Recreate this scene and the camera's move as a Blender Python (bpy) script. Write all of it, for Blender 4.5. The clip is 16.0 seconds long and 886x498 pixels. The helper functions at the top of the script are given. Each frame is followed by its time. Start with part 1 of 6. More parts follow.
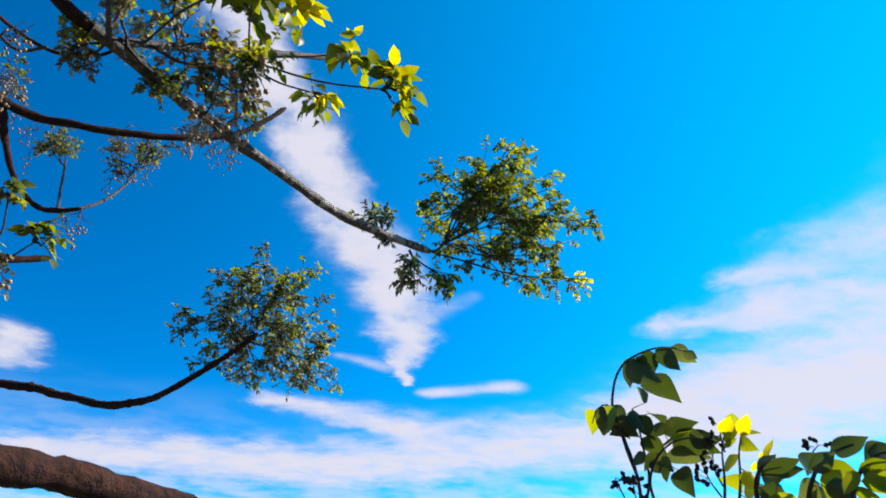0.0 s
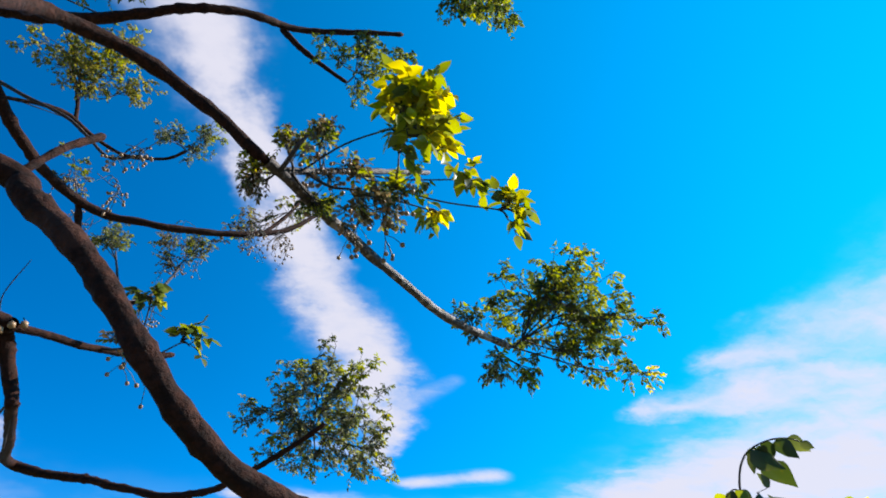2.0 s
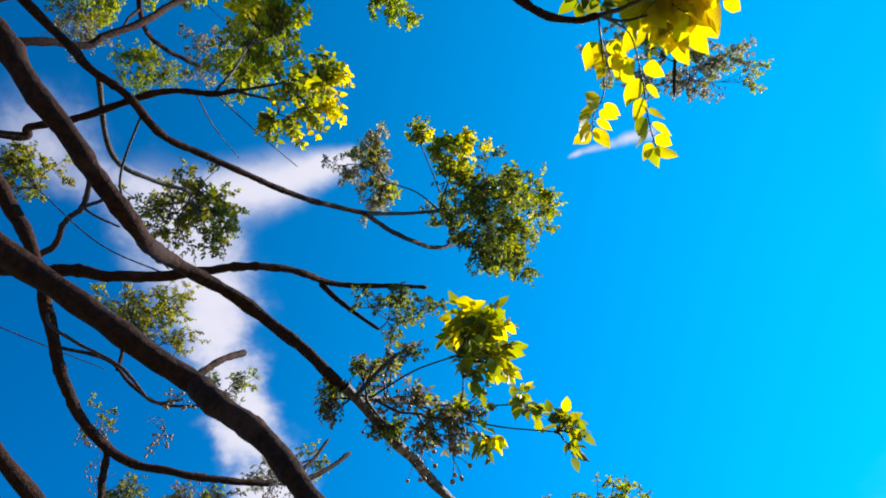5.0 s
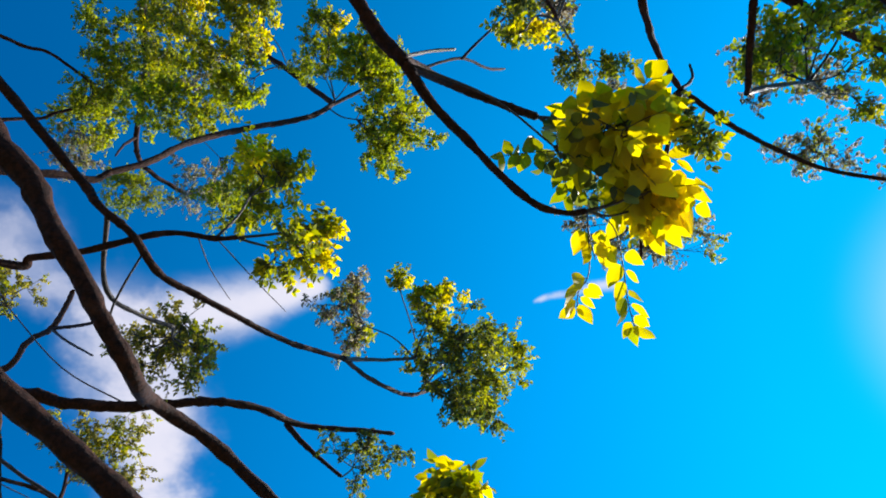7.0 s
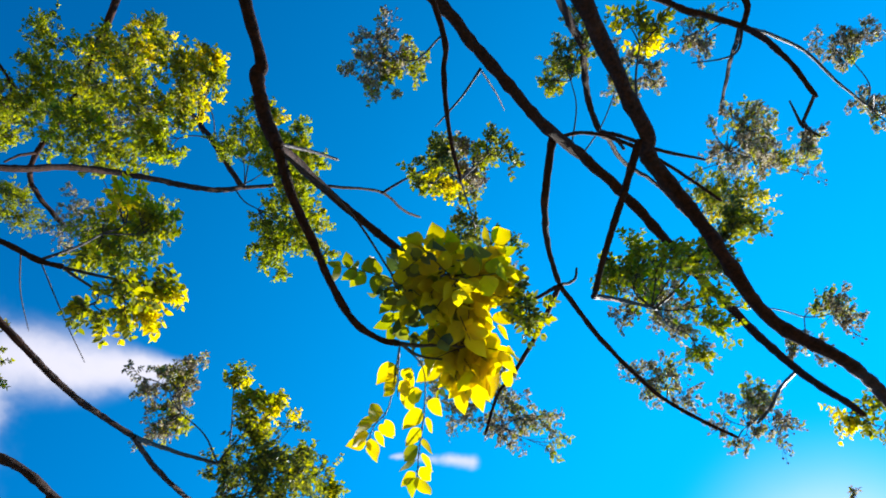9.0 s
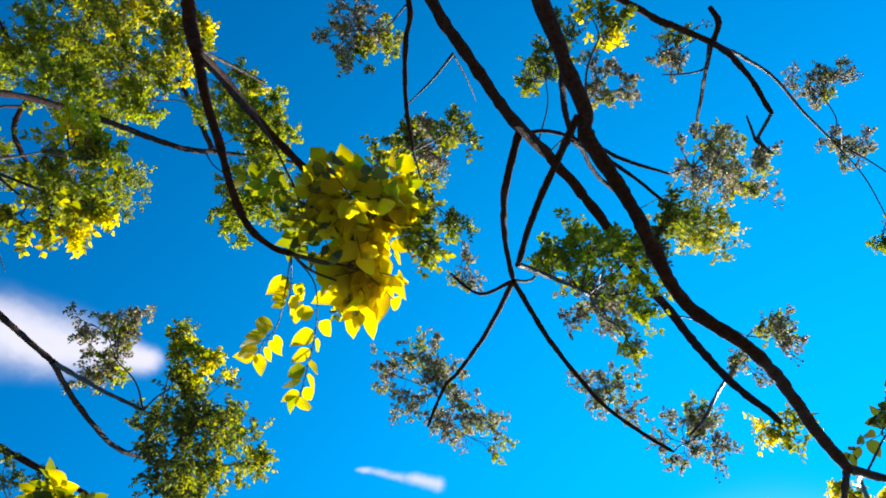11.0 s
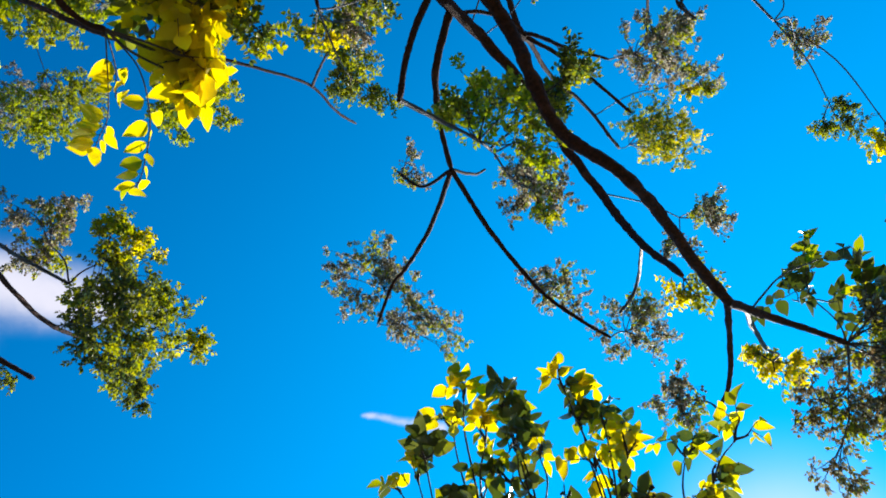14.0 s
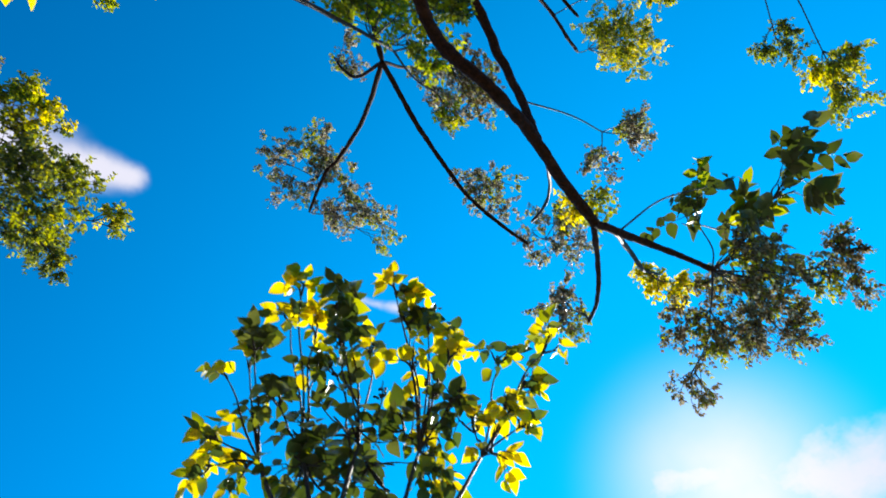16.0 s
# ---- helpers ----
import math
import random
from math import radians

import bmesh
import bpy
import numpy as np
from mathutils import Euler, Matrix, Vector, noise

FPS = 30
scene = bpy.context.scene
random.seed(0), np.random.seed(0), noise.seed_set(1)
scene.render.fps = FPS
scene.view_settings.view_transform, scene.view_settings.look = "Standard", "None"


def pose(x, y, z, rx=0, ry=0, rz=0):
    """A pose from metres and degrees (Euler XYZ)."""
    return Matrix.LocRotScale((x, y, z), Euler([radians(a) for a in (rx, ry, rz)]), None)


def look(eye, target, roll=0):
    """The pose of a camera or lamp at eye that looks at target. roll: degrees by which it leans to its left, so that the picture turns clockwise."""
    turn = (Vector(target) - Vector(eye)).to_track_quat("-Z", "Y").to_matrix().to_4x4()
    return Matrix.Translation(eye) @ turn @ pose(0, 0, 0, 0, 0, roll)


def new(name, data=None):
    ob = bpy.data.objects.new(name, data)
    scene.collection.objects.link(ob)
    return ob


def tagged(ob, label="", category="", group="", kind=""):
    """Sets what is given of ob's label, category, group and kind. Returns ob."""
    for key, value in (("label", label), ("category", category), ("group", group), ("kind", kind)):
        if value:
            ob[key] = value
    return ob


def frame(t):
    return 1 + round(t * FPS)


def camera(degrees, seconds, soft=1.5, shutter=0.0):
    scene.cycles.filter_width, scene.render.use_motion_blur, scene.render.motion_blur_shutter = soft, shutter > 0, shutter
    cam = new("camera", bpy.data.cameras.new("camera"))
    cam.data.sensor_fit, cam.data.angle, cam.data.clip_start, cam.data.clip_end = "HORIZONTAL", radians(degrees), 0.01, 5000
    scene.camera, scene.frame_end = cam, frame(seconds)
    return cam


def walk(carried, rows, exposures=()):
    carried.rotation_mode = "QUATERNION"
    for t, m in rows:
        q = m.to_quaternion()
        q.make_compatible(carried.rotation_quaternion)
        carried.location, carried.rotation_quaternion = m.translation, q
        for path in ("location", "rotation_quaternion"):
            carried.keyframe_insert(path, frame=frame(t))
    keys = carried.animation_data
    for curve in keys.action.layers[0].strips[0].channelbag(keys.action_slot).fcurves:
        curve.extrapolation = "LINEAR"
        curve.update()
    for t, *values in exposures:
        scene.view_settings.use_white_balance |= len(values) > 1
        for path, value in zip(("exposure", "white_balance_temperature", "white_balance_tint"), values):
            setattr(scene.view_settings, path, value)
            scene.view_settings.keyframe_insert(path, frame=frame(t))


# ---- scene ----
EXPOSURES = [(0, 1.34), (3, 1.42), (7, 1.46), (7.6, 1.46), (8.4, 1.59), (12, 1.60), (16, 1.50)]
cam = camera(69.50, 16.0, soft=1.75, shutter=0.3)
PATH = [
    (0, pose(0.5528, 0.4570, 1.9586, 116.853, -2.968, 4.916)),
    (0.5, pose(0.5139, 0.4053, 1.9790, 118.435, -3.214, 5.495)),
    (1, pose(0.4335, 0.3090, 1.9327, 120.902, -2.683, 4.327)),
    (1.5, pose(0.3179, 0.2632, 1.8951, 122.060, -1.580, 4.379)),
    (2, pose(0.2230, 0.2190, 1.8843, 124.331, -2.177, 3.418)),
    (2.5, pose(0.1486, 0.2583, 1.8664, 127.416, -1.377, 4.723)),
    (3, pose(0.1221, 0.1754, 1.7803, 129.792, -0.647, 3.884)),
    (3.5, pose(0.1385, 0.1684, 1.8158, 133.223, -2.460, 3.587)),
    (4, pose(0.0489, 0.2379, 1.7504, 137.855, -0.664, 4.264)),
    (4.3, pose(0.0847, 0.1360, 1.7290, 140.554, -1.926, 3.459)),
    (4.5, pose(0.0806, 0.1303, 1.7367, 143.176, -2.774, 2.807)),
    (4.7, pose(0.0612, 0.1439, 1.7184, 144.948, -1.718, 4.220)),
    (6.8, pose(0.0008, 0.0320, 1.6493, 157.917, -0.219, -0.803)),
    (7, pose(-0.0165, 0.0470, 1.6522, 159.295, 0.051, -1.207)),
    (7.5, pose(0.0067, 0.0473, 1.6080, 162.589, 1.045, -5.656)),
    (8, pose(0.0218, 0.0931, 1.6268, 166.959, 2.361, -11.163)),
    (8.5, pose(0.1031, 0.0551, 1.6237, 169.676, 2.856, -16.749)),
    (9, pose(0.1413, 0.0676, 1.6270, 171.361, 4.104, -21.511)),
    (9.2, pose(0.1655, 0.0677, 1.6321, 171.934, 4.385, -22.717)),
    (11.3, pose(0.4945, 0.1695, 1.5559, 172.676, 3.898, -28.518)),
    (11.5, pose(0.5721, 0.1712, 1.5745, 172.865, 3.752, -28.772)),
    (12, pose(0.7337, 0.2242, 1.5358, 173.499, 3.446, -28.832)),
    (12.5, pose(0.8792, 0.2077, 1.4809, 173.253, 1.895, -28.836)),
    (13, pose(0.7776, 0.3114, 1.5034, 172.857, 4.121, -27.615)),
    (13.5, pose(0.8844, 0.2869, 1.4359, 171.001, 3.068, -27.328)),
    (14, pose(0.8979, 0.3029, 1.4652, 168.059, 3.961, -27.401)),
    (14.5, pose(1.0039, 0.1981, 1.4152, 164.833, 2.587, -28.115)),
    (15, pose(0.9359, 0.0920, 1.4158, 161.254, 2.933, -30.450)),
    (15.5, pose(1.0064, 0.0096, 1.4152, 158.527, 3.344, -32.165)),
    (16, pose(1.1851, 0.0720, 1.4133, 157.863, 4.115, -32.269)),
]
walk(cam, PATH, EXPOSURES)

# ---- light ----
SUN_EL, SUN_AZ = radians(40.5), radians(67)
SUN_DIR = Vector((math.sin(SUN_AZ) * math.cos(SUN_EL), math.cos(SUN_AZ) * math.cos(SUN_EL), math.sin(SUN_EL)))
sun = new("sun", bpy.data.lights.new("sun", "SUN"))
sun.data.energy, sun.data.angle, sun.data.color = 4.2, radians(0.6), (1.0, 0.95, 0.86)
sun.matrix_world = look(SUN_DIR * 60, (0, 0, 0))


class Nodes:
    """Short-hand for building node trees."""

    def __init__(self, tree):
        self.tree = tree
        tree.nodes.clear()

    def add(self, kind):
        return self.tree.nodes.new(kind)

    def plug(self, value, socket):
        if isinstance(value, bpy.types.NodeSocket):
            self.tree.links.new(value, socket)
        elif value is not None:
            socket.default_value = value

    def math(self, operation, a, b=None, c=None, clamp=False):
        node = self.add("ShaderNodeMath")
        node.operation, node.use_clamp = operation, clamp
        for socket, value in zip(node.inputs, (a, b, c)):
            self.plug(value, socket)
        return node.outputs[0]

    def vec(self, operation, a, b=None, scale=None):
        node = self.add("ShaderNodeVectorMath")
        node.operation = operation
        self.plug(a, node.inputs[0])
        self.plug(b, node.inputs[1])
        self.plug(scale, node.inputs[3])
        return node.outputs[1] if operation in ("LENGTH", "DOT_PRODUCT", "DISTANCE") else node.outputs[0]

    def noise(self, vector, scale, detail=4.0, rough=0.55):
        node = self.add("ShaderNodeTexNoise")
        self.plug(vector, node.inputs["Vector"])
        node.inputs["Scale"].default_value, node.inputs["Detail"].default_value = scale, detail
        node.inputs["Roughness"].default_value = rough
        return node

    def ramp(self, value, low, high, smooth=True, to0=0.0, to1=1.0):
        node = self.add("ShaderNodeMapRange")
        node.interpolation_type = "SMOOTHSTEP" if smooth else "LINEAR"
        for socket, v in zip(node.inputs, (value, low, high, to0, to1)):
            self.plug(v, socket)
        return node.outputs[0]

    def mix(self, factor, a, b):
        node = self.add("ShaderNodeMix")
        node.data_type = "RGBA"
        self.plug(factor, node.inputs[0])
        self.plug(a, node.inputs[6])
        self.plug(b, node.inputs[7])
        return node.outputs[2]

    def steps(self, value, stops):
        node = self.add("ShaderNodeValToRGB")
        self.plug(value, node.inputs[0])
        ramp = node.color_ramp
        while len(ramp.elements) < len(stops):
            ramp.elements.new(0.5)
        for element, (place, colour) in zip(ramp.elements, stops):
            element.position, element.color = place, (*colour, 1)
        return node.outputs[0]


def build_sky():
    world = bpy.data.worlds.new("sky")
    scene.world = world
    world.use_nodes = True
    n = Nodes(world.node_tree)
    sky = n.add("ShaderNodeTexSky")
    sky.sky_type, sky.sun_disc = "NISHITA", False
    sky.sun_elevation, sky.sun_rotation = SUN_EL, SUN_AZ
    sky.altitude = 4000
    sky.air_density, sky.dust_density, sky.ozone_density = SKY_AIR
    vivid = n.add("ShaderNodeHueSaturation")
    vivid.inputs["Saturation"].default_value = SKY_SAT
    even = n.add("ShaderNodeGamma")
    even.inputs["Gamma"].default_value = SKY_EVEN
    n.plug(sky.outputs[0], even.inputs["Color"])
    n.plug(even.outputs[0], vivid.inputs["Color"])

    way = n.add("ShaderNodeTexCoord").outputs["Generated"]
    way = n.vec("NORMALIZE", way)
    near_sun = n.vec("DOT_PRODUCT", way, tuple(SUN_DIR))
    # towards the sun the sky grows lighter and more cyan
    sunward = n.math("POWER", n.ramp(near_sun, -0.1, 0.95, smooth=False), 1.35)
    n.plug(n.math("MULTIPLY_ADD", sunward, SKY_HUE[1] - SKY_HUE[0], SKY_HUE[0]), vivid.inputs["Hue"])
    n.plug(n.math("MULTIPLY_ADD", sunward, SKY_VALUE[1] - SKY_VALUE[0], SKY_VALUE[0]), vivid.inputs["Value"])
    split = n.add("ShaderNodeSeparateXYZ")
    n.plug(way, split.inputs[0])
    # a flat cloud layer: place on it = way / (height + 0.15)
    height = n.math("ADD", n.math("MAXIMUM", split.outputs[2], 0.0), 0.15)
    flat = n.add("ShaderNodeCombineXYZ")
    n.plug(n.math("DIVIDE", split.outputs[0], height), flat.inputs[0])
    n.plug(n.math("DIVIDE", split.outputs[1], height), flat.inputs[1])
    uv = flat.outputs[0]
    wob = n.noise(uv, 4.5, 5.0, 0.6).outputs["Color"]
    shift = n.vec("SUBTRACT", wob, (0.5, 0.5, 0.5))
    bent = n.vec("ADD", uv, n.vec("SCALE", shift, scale=0.26))
    bent_little = n.vec("ADD", uv, n.vec("SCALE", shift, scale=0.05))
    fine = n.noise(n.vec("MULTIPLY", bent, (0.8, 1.15, 1.0)), 7.0, 7.0, 0.56).outputs["Fac"]
    soft = n.noise(uv, 3.4, 4.0).outputs["Fac"]

    def streak(a, b, ra, rb, strength, edge=0.05):
        """A soft capsule of cloud from a to b on the layer."""
        a, b = Vector((*a, 0)), Vector((*b, 0))
        along = b - a
        rel = n.vec("SUBTRACT", bent if ra + rb > 0.12 else bent_little, a)
        t = n.math("DIVIDE", n.vec("DOT_PRODUCT", rel, along), along.length_squared, clamp=True)
        d = n.vec("LENGTH", n.vec("SUBTRACT", rel, n.vec("SCALE", along, scale=t)))
        r = n.math("MULTIPLY_ADD", t, rb - ra, ra)
        return n.ramp(n.math("DIVIDE", d, r), 1.55, edge, to0=0.0, to1=strength)

    total = None
    for args in CLOUDS:
        part_mask = streak(*args)
        total = part_mask if total is None else n.math("MAXIMUM", total, part_mask)
    # ragged edges and thin places: the wisps eat into the streaks
    wisps = n.math("MULTIPLY", n.math("SUBTRACT", fine, 0.5), n.ramp(total, 0.0, 0.35, to0=0.0, to1=0.85))
    puffs = n.math("MULTIPLY", n.math("SUBTRACT", soft, 0.5), n.ramp(total, 0.0, 0.4, to0=0.0, to1=0.7))
    total = n.ramp(n.math("ADD", n.math("ADD", total, wisps), puffs), 0.0, 1.0, to0=0.0, to1=0.96)
    # thin veils round the sun
    veil = n.ramp(near_sun, VEIL[0], VEIL[1], smooth=False)
    veil = n.math("MULTIPLY", n.math("POWER", veil, VEIL[2]), n.ramp(soft, 0.25, 0.65, to0=0.6, to1=1.0))
    low = n.math("MULTIPLY", n.ramp(split.outputs[2], 0.24, 0.02), n.ramp(soft, 0.35, 0.65, to0=0.1, to1=0.7))
    total = n.math("MAXIMUM", n.math("MAXIMUM", total, veil), low)
    colour = n.mix(total, vivid.outputs[0], CLOUD_WHITE)
    glare = n.math("POWER", n.ramp(near_sun, 0.975, 1.0, smooth=False), 2.0)
    colour = n.mix(n.math("MULTIPLY", glare, 0.2), colour, CLOUD_GLARE)
    back = n.add("ShaderNodeBackground")
    back.inputs["Strength"].default_value = SKY_STRENGTH
    n.plug(colour, back.inputs["Color"])
    out = n.add("ShaderNodeOutputWorld")
    n.plug(back.outputs[0], out.inputs[0])


SKY_AIR, SKY_HUE, SKY_SAT, SKY_STRENGTH = (1.0, 0.2, 3.0), (0.503, 0.481), 1.9, 0.10
SKY_EVEN, SKY_VALUE = 0.9, (0.86, 1.84)
CLOUD_WHITE, CLOUD_GLARE = (3.1, 3.05, 3.5, 1), (6, 6, 6, 1)
VEIL = (0.962, 1.0, 5.2)
# cloud streaks on the layer: from, to, radius at both ends, density
CLOUDS = [
    ((-0.45, 0.42), (-0.445, 0.60), 0.07, 0.10, 0.85),
    ((-0.445, 0.60), (-0.45, 0.70), 0.10, 0.09, 0.95),
    ((-0.45, 0.70), (-0.425, 0.82), 0.09, 0.07, 0.95),
    ((-0.425, 0.82), (-0.435, 1.13), 0.07, 0.075, 0.95),
    ((-0.435, 1.13), (-0.375, 1.35), 0.075, 0.10, 0.95),
    ((-0.375, 1.35), (-0.335, 1.65), 0.10, 0.12, 0.95),
    ((-0.335, 1.65), (-0.325, 1.95), 0.12, 0.10, 0.95),
    ((-0.325, 1.95), (-0.385, 2.40), 0.10, 0.03, 0.9),
    ((-0.27, 1.85), (-0.10, 1.72), 0.07, 0.03, 0.35),
    ((-0.48, 0.42), (-0.60, 0.30), 0.06, 0.07, 0.5),
    ((-0.18, 0.39), (-0.28, 0.415), 0.02, 0.045, 1.0),
    ((-0.28, 0.415), (-0.38, 0.44), 0.05, 0.055, 0.95),
    ((-0.38, 0.44), (-0.46, 0.42), 0.05, 0.06, 0.6),
    ((0.145, 0.404), (0.25, 0.370), 0.005, 0.012, 0.8),
    ((-0.30, 2.46), (0.02, 2.38), 0.05, 0.06, 0.8),
    ((-0.58, 2.12), (-0.42, 2.2), 0.03, 0.06, 0.5),
    ((-0.95, 2.5), (-0.30, 2.95), 0.10, 0.22, 0.8),
    ((-1.6, 1.82), (-1.75, 2.0), 0.10, 0.12, 0.8),
    ((-2.4, 3.0), (-0.9, 3.5), 0.35, 0.5, 0.85),
    ((-0.9, 3.5), (0.4, 2.95), 0.5, 0.4, 0.85),
    ((0.48, 1.88), (0.95, 1.62), 0.07, 0.22, 0.8),
    ((0.62, 1.60), (1.0, 1.30), 0.08, 0.30, 0.6),
    ((0.45, 2.30), (0.62, 2.24), 0.03, 0.02, 0.6),
    ((0.75, 2.9), (1.25, 2.0), 0.55, 0.55, 0.95),
    ((0.25, 2.85), (0.75, 2.9), 0.2, 0.5, 0.85),
    ((0.62, 2.50), (1.15, 2.05), 0.30, 0.42, 1.0),
    ((0.80, 0.40), (1.05, 0.22), 0.06, 0.11, 0.85),
]
build_sky()


# ---- materials ----
def surface(name, base, rough=0.7, bump=0.0, bump_scale=60.0, through_colour=None, amount=0.0, spec=0.3):
    """A Principled material; base is a function of the node helper that gives a colour socket. through_colour: light let through, for leaves."""
    mat = bpy.data.materials.new(name)
    mat.use_nodes = True
    n = Nodes(mat.node_tree)
    shader = n.add("ShaderNodeBsdfPrincipled")
    colour = base(n)
    n.plug(colour, shader.inputs["Base Color"])
    shader.inputs["Roughness"].default_value = rough
    shader.inputs["Specular IOR Level"].default_value = spec
    if bump:
        place = n.add("ShaderNodeTexCoord").outputs["Object"]
        lift = n.add("ShaderNodeBump")
        lift.inputs["Strength"].default_value, lift.inputs["Distance"].default_value = bump, 0.01
        n.plug(n.noise(place, bump_scale, 6.0, 0.65).outputs["Fac"], lift.inputs["Height"])
        n.plug(lift.outputs[0], shader.inputs["Normal"])
    result = shader.outputs[0]
    if amount:
        glow = n.add("ShaderNodeBsdfTranslucent")
        n.plug(n.mix(1.0, colour, colour) if through_colour is None else through_colour(n, colour), glow.inputs["Color"])
        blend = n.add("ShaderNodeMixShader")
        blend.inputs[0].default_value = amount
        n.plug(result, blend.inputs[1])
        n.plug(glow.outputs[0], blend.inputs[2])
        result = blend.outputs[0]
    out = n.add("ShaderNodeOutputMaterial")
    n.plug(result, out.inputs[0])
    return mat


def bark_base(dark, light, pale):
    def base(n):
        place = n.add("ShaderNodeTexCoord").outputs["Object"]
        coarse = n.noise(place, 9.0, 5.0).outputs["Fac"]
        grain = n.noise(place, 70.0, 6.0, 0.7).outputs["Fac"]
        colour = n.mix(n.ramp(grain, 0.35, 0.7), dark, light)
        return n.mix(n.ramp(coarse, 0.56, 0.72, to1=0.28), colour, pale)
    return base


def speckled_base(n):
    """Grey bark with a dark and light grain and large pale blots."""
    place = n.add("ShaderNodeTexCoord").outputs["Object"]
    grain = n.noise(place, 60.0, 6.0, 0.7).outputs["Fac"]
    blots = n.noise(place, 34.0, 4.0).outputs["Fac"]
    colour = n.mix(n.ramp(grain, 0.35, 0.7), (0.020, 0.012, 0.011, 1), (0.085, 0.055, 0.048, 1))
    return n.mix(n.ramp(blots, 0.50, 0.62, to1=0.6), colour, (0.36, 0.30, 0.28, 1))


bark = surface("bark", bark_base((0.011, 0.0042, 0.003, 1), (0.046, 0.0145, 0.0082, 1), (0.13, 0.054, 0.035, 1)), 0.85, 1.0, 55, spec=0.15)
twig_bark = surface("twig_bark", bark_base((0.014, 0.010, 0.011, 1), (0.050, 0.033, 0.030, 1), (0.15, 0.115, 0.105, 1)), 0.62, 0.8, 90, spec=0.3)
blotted_bark = surface("blotted_bark", speckled_base, 0.6, 0.8, 80, spec=0.35)
stalk_skin = surface("stalk_skin", bark_base((0.022, 0.020, 0.010, 1), (0.055, 0.045, 0.022, 1), (0.10, 0.06, 0.035, 1)), 0.6)


def leaf_base(stops):
    def base(n):
        info = n.add("ShaderNodeNewGeometry")
        one = n.add("ShaderNodeObjectInfo").outputs["Random"]
        pick = n.math("FRACT", n.math("ADD", info.outputs["Random Per Island"], one))
        # noise clumps the tones: lit and dark parts of a tuft put into colour
        spread = n.ramp(n.noise(info.outputs["Position"], 7.0, 2.0).outputs["Fac"], 0.36, 0.64)
        colour = n.steps(n.math("MULTIPLY_ADD", pick, 0.74, n.math("MULTIPLY", spread, 0.26)), stops)
        spots = n.noise(info.outputs["Position"], 45.0, 4.0, 0.6).outputs["Fac"]
        return n.mix(n.ramp(spots, 0.55, 0.75, to1=0.35), colour, (0.10, 0.075, 0.012, 1))
    return base


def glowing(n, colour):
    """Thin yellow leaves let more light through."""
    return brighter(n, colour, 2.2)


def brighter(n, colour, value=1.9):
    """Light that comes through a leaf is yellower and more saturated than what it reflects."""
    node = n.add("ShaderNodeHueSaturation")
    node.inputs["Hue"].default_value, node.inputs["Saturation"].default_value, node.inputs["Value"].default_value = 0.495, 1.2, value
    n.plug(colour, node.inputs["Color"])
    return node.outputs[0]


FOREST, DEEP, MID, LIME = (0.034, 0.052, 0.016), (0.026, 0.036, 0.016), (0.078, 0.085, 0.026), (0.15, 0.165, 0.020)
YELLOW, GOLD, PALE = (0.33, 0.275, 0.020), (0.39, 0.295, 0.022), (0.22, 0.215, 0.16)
# PALE and leaf_ashen's light grey stop imitate white sparkle in the crown
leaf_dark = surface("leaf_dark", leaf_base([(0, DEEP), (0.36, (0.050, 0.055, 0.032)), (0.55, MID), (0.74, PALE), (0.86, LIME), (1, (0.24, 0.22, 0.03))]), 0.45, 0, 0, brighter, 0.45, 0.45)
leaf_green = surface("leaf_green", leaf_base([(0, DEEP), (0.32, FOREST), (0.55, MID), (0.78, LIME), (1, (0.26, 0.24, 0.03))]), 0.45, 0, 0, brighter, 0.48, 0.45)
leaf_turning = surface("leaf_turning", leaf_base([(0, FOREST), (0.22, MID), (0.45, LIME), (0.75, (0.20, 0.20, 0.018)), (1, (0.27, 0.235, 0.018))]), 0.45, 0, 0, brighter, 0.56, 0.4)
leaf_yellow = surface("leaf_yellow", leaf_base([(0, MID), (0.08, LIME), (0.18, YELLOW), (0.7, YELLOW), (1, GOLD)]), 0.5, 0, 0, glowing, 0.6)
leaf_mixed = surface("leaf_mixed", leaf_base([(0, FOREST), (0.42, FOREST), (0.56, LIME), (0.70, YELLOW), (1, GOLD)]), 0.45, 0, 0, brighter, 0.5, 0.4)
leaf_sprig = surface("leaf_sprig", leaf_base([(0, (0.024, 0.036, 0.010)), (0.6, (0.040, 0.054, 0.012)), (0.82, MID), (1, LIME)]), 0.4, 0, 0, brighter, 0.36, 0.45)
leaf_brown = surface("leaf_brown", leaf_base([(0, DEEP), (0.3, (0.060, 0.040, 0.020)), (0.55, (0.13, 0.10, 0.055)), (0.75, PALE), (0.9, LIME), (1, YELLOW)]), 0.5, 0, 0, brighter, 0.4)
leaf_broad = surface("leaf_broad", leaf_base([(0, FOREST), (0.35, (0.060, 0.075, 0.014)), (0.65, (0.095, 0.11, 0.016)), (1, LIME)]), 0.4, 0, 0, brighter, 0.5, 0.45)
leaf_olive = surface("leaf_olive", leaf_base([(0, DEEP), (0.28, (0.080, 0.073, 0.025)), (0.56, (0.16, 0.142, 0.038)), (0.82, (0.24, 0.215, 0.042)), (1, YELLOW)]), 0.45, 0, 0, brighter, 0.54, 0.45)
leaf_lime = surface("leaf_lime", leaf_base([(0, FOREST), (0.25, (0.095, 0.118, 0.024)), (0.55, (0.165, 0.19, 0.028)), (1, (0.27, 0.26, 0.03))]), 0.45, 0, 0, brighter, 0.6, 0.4)
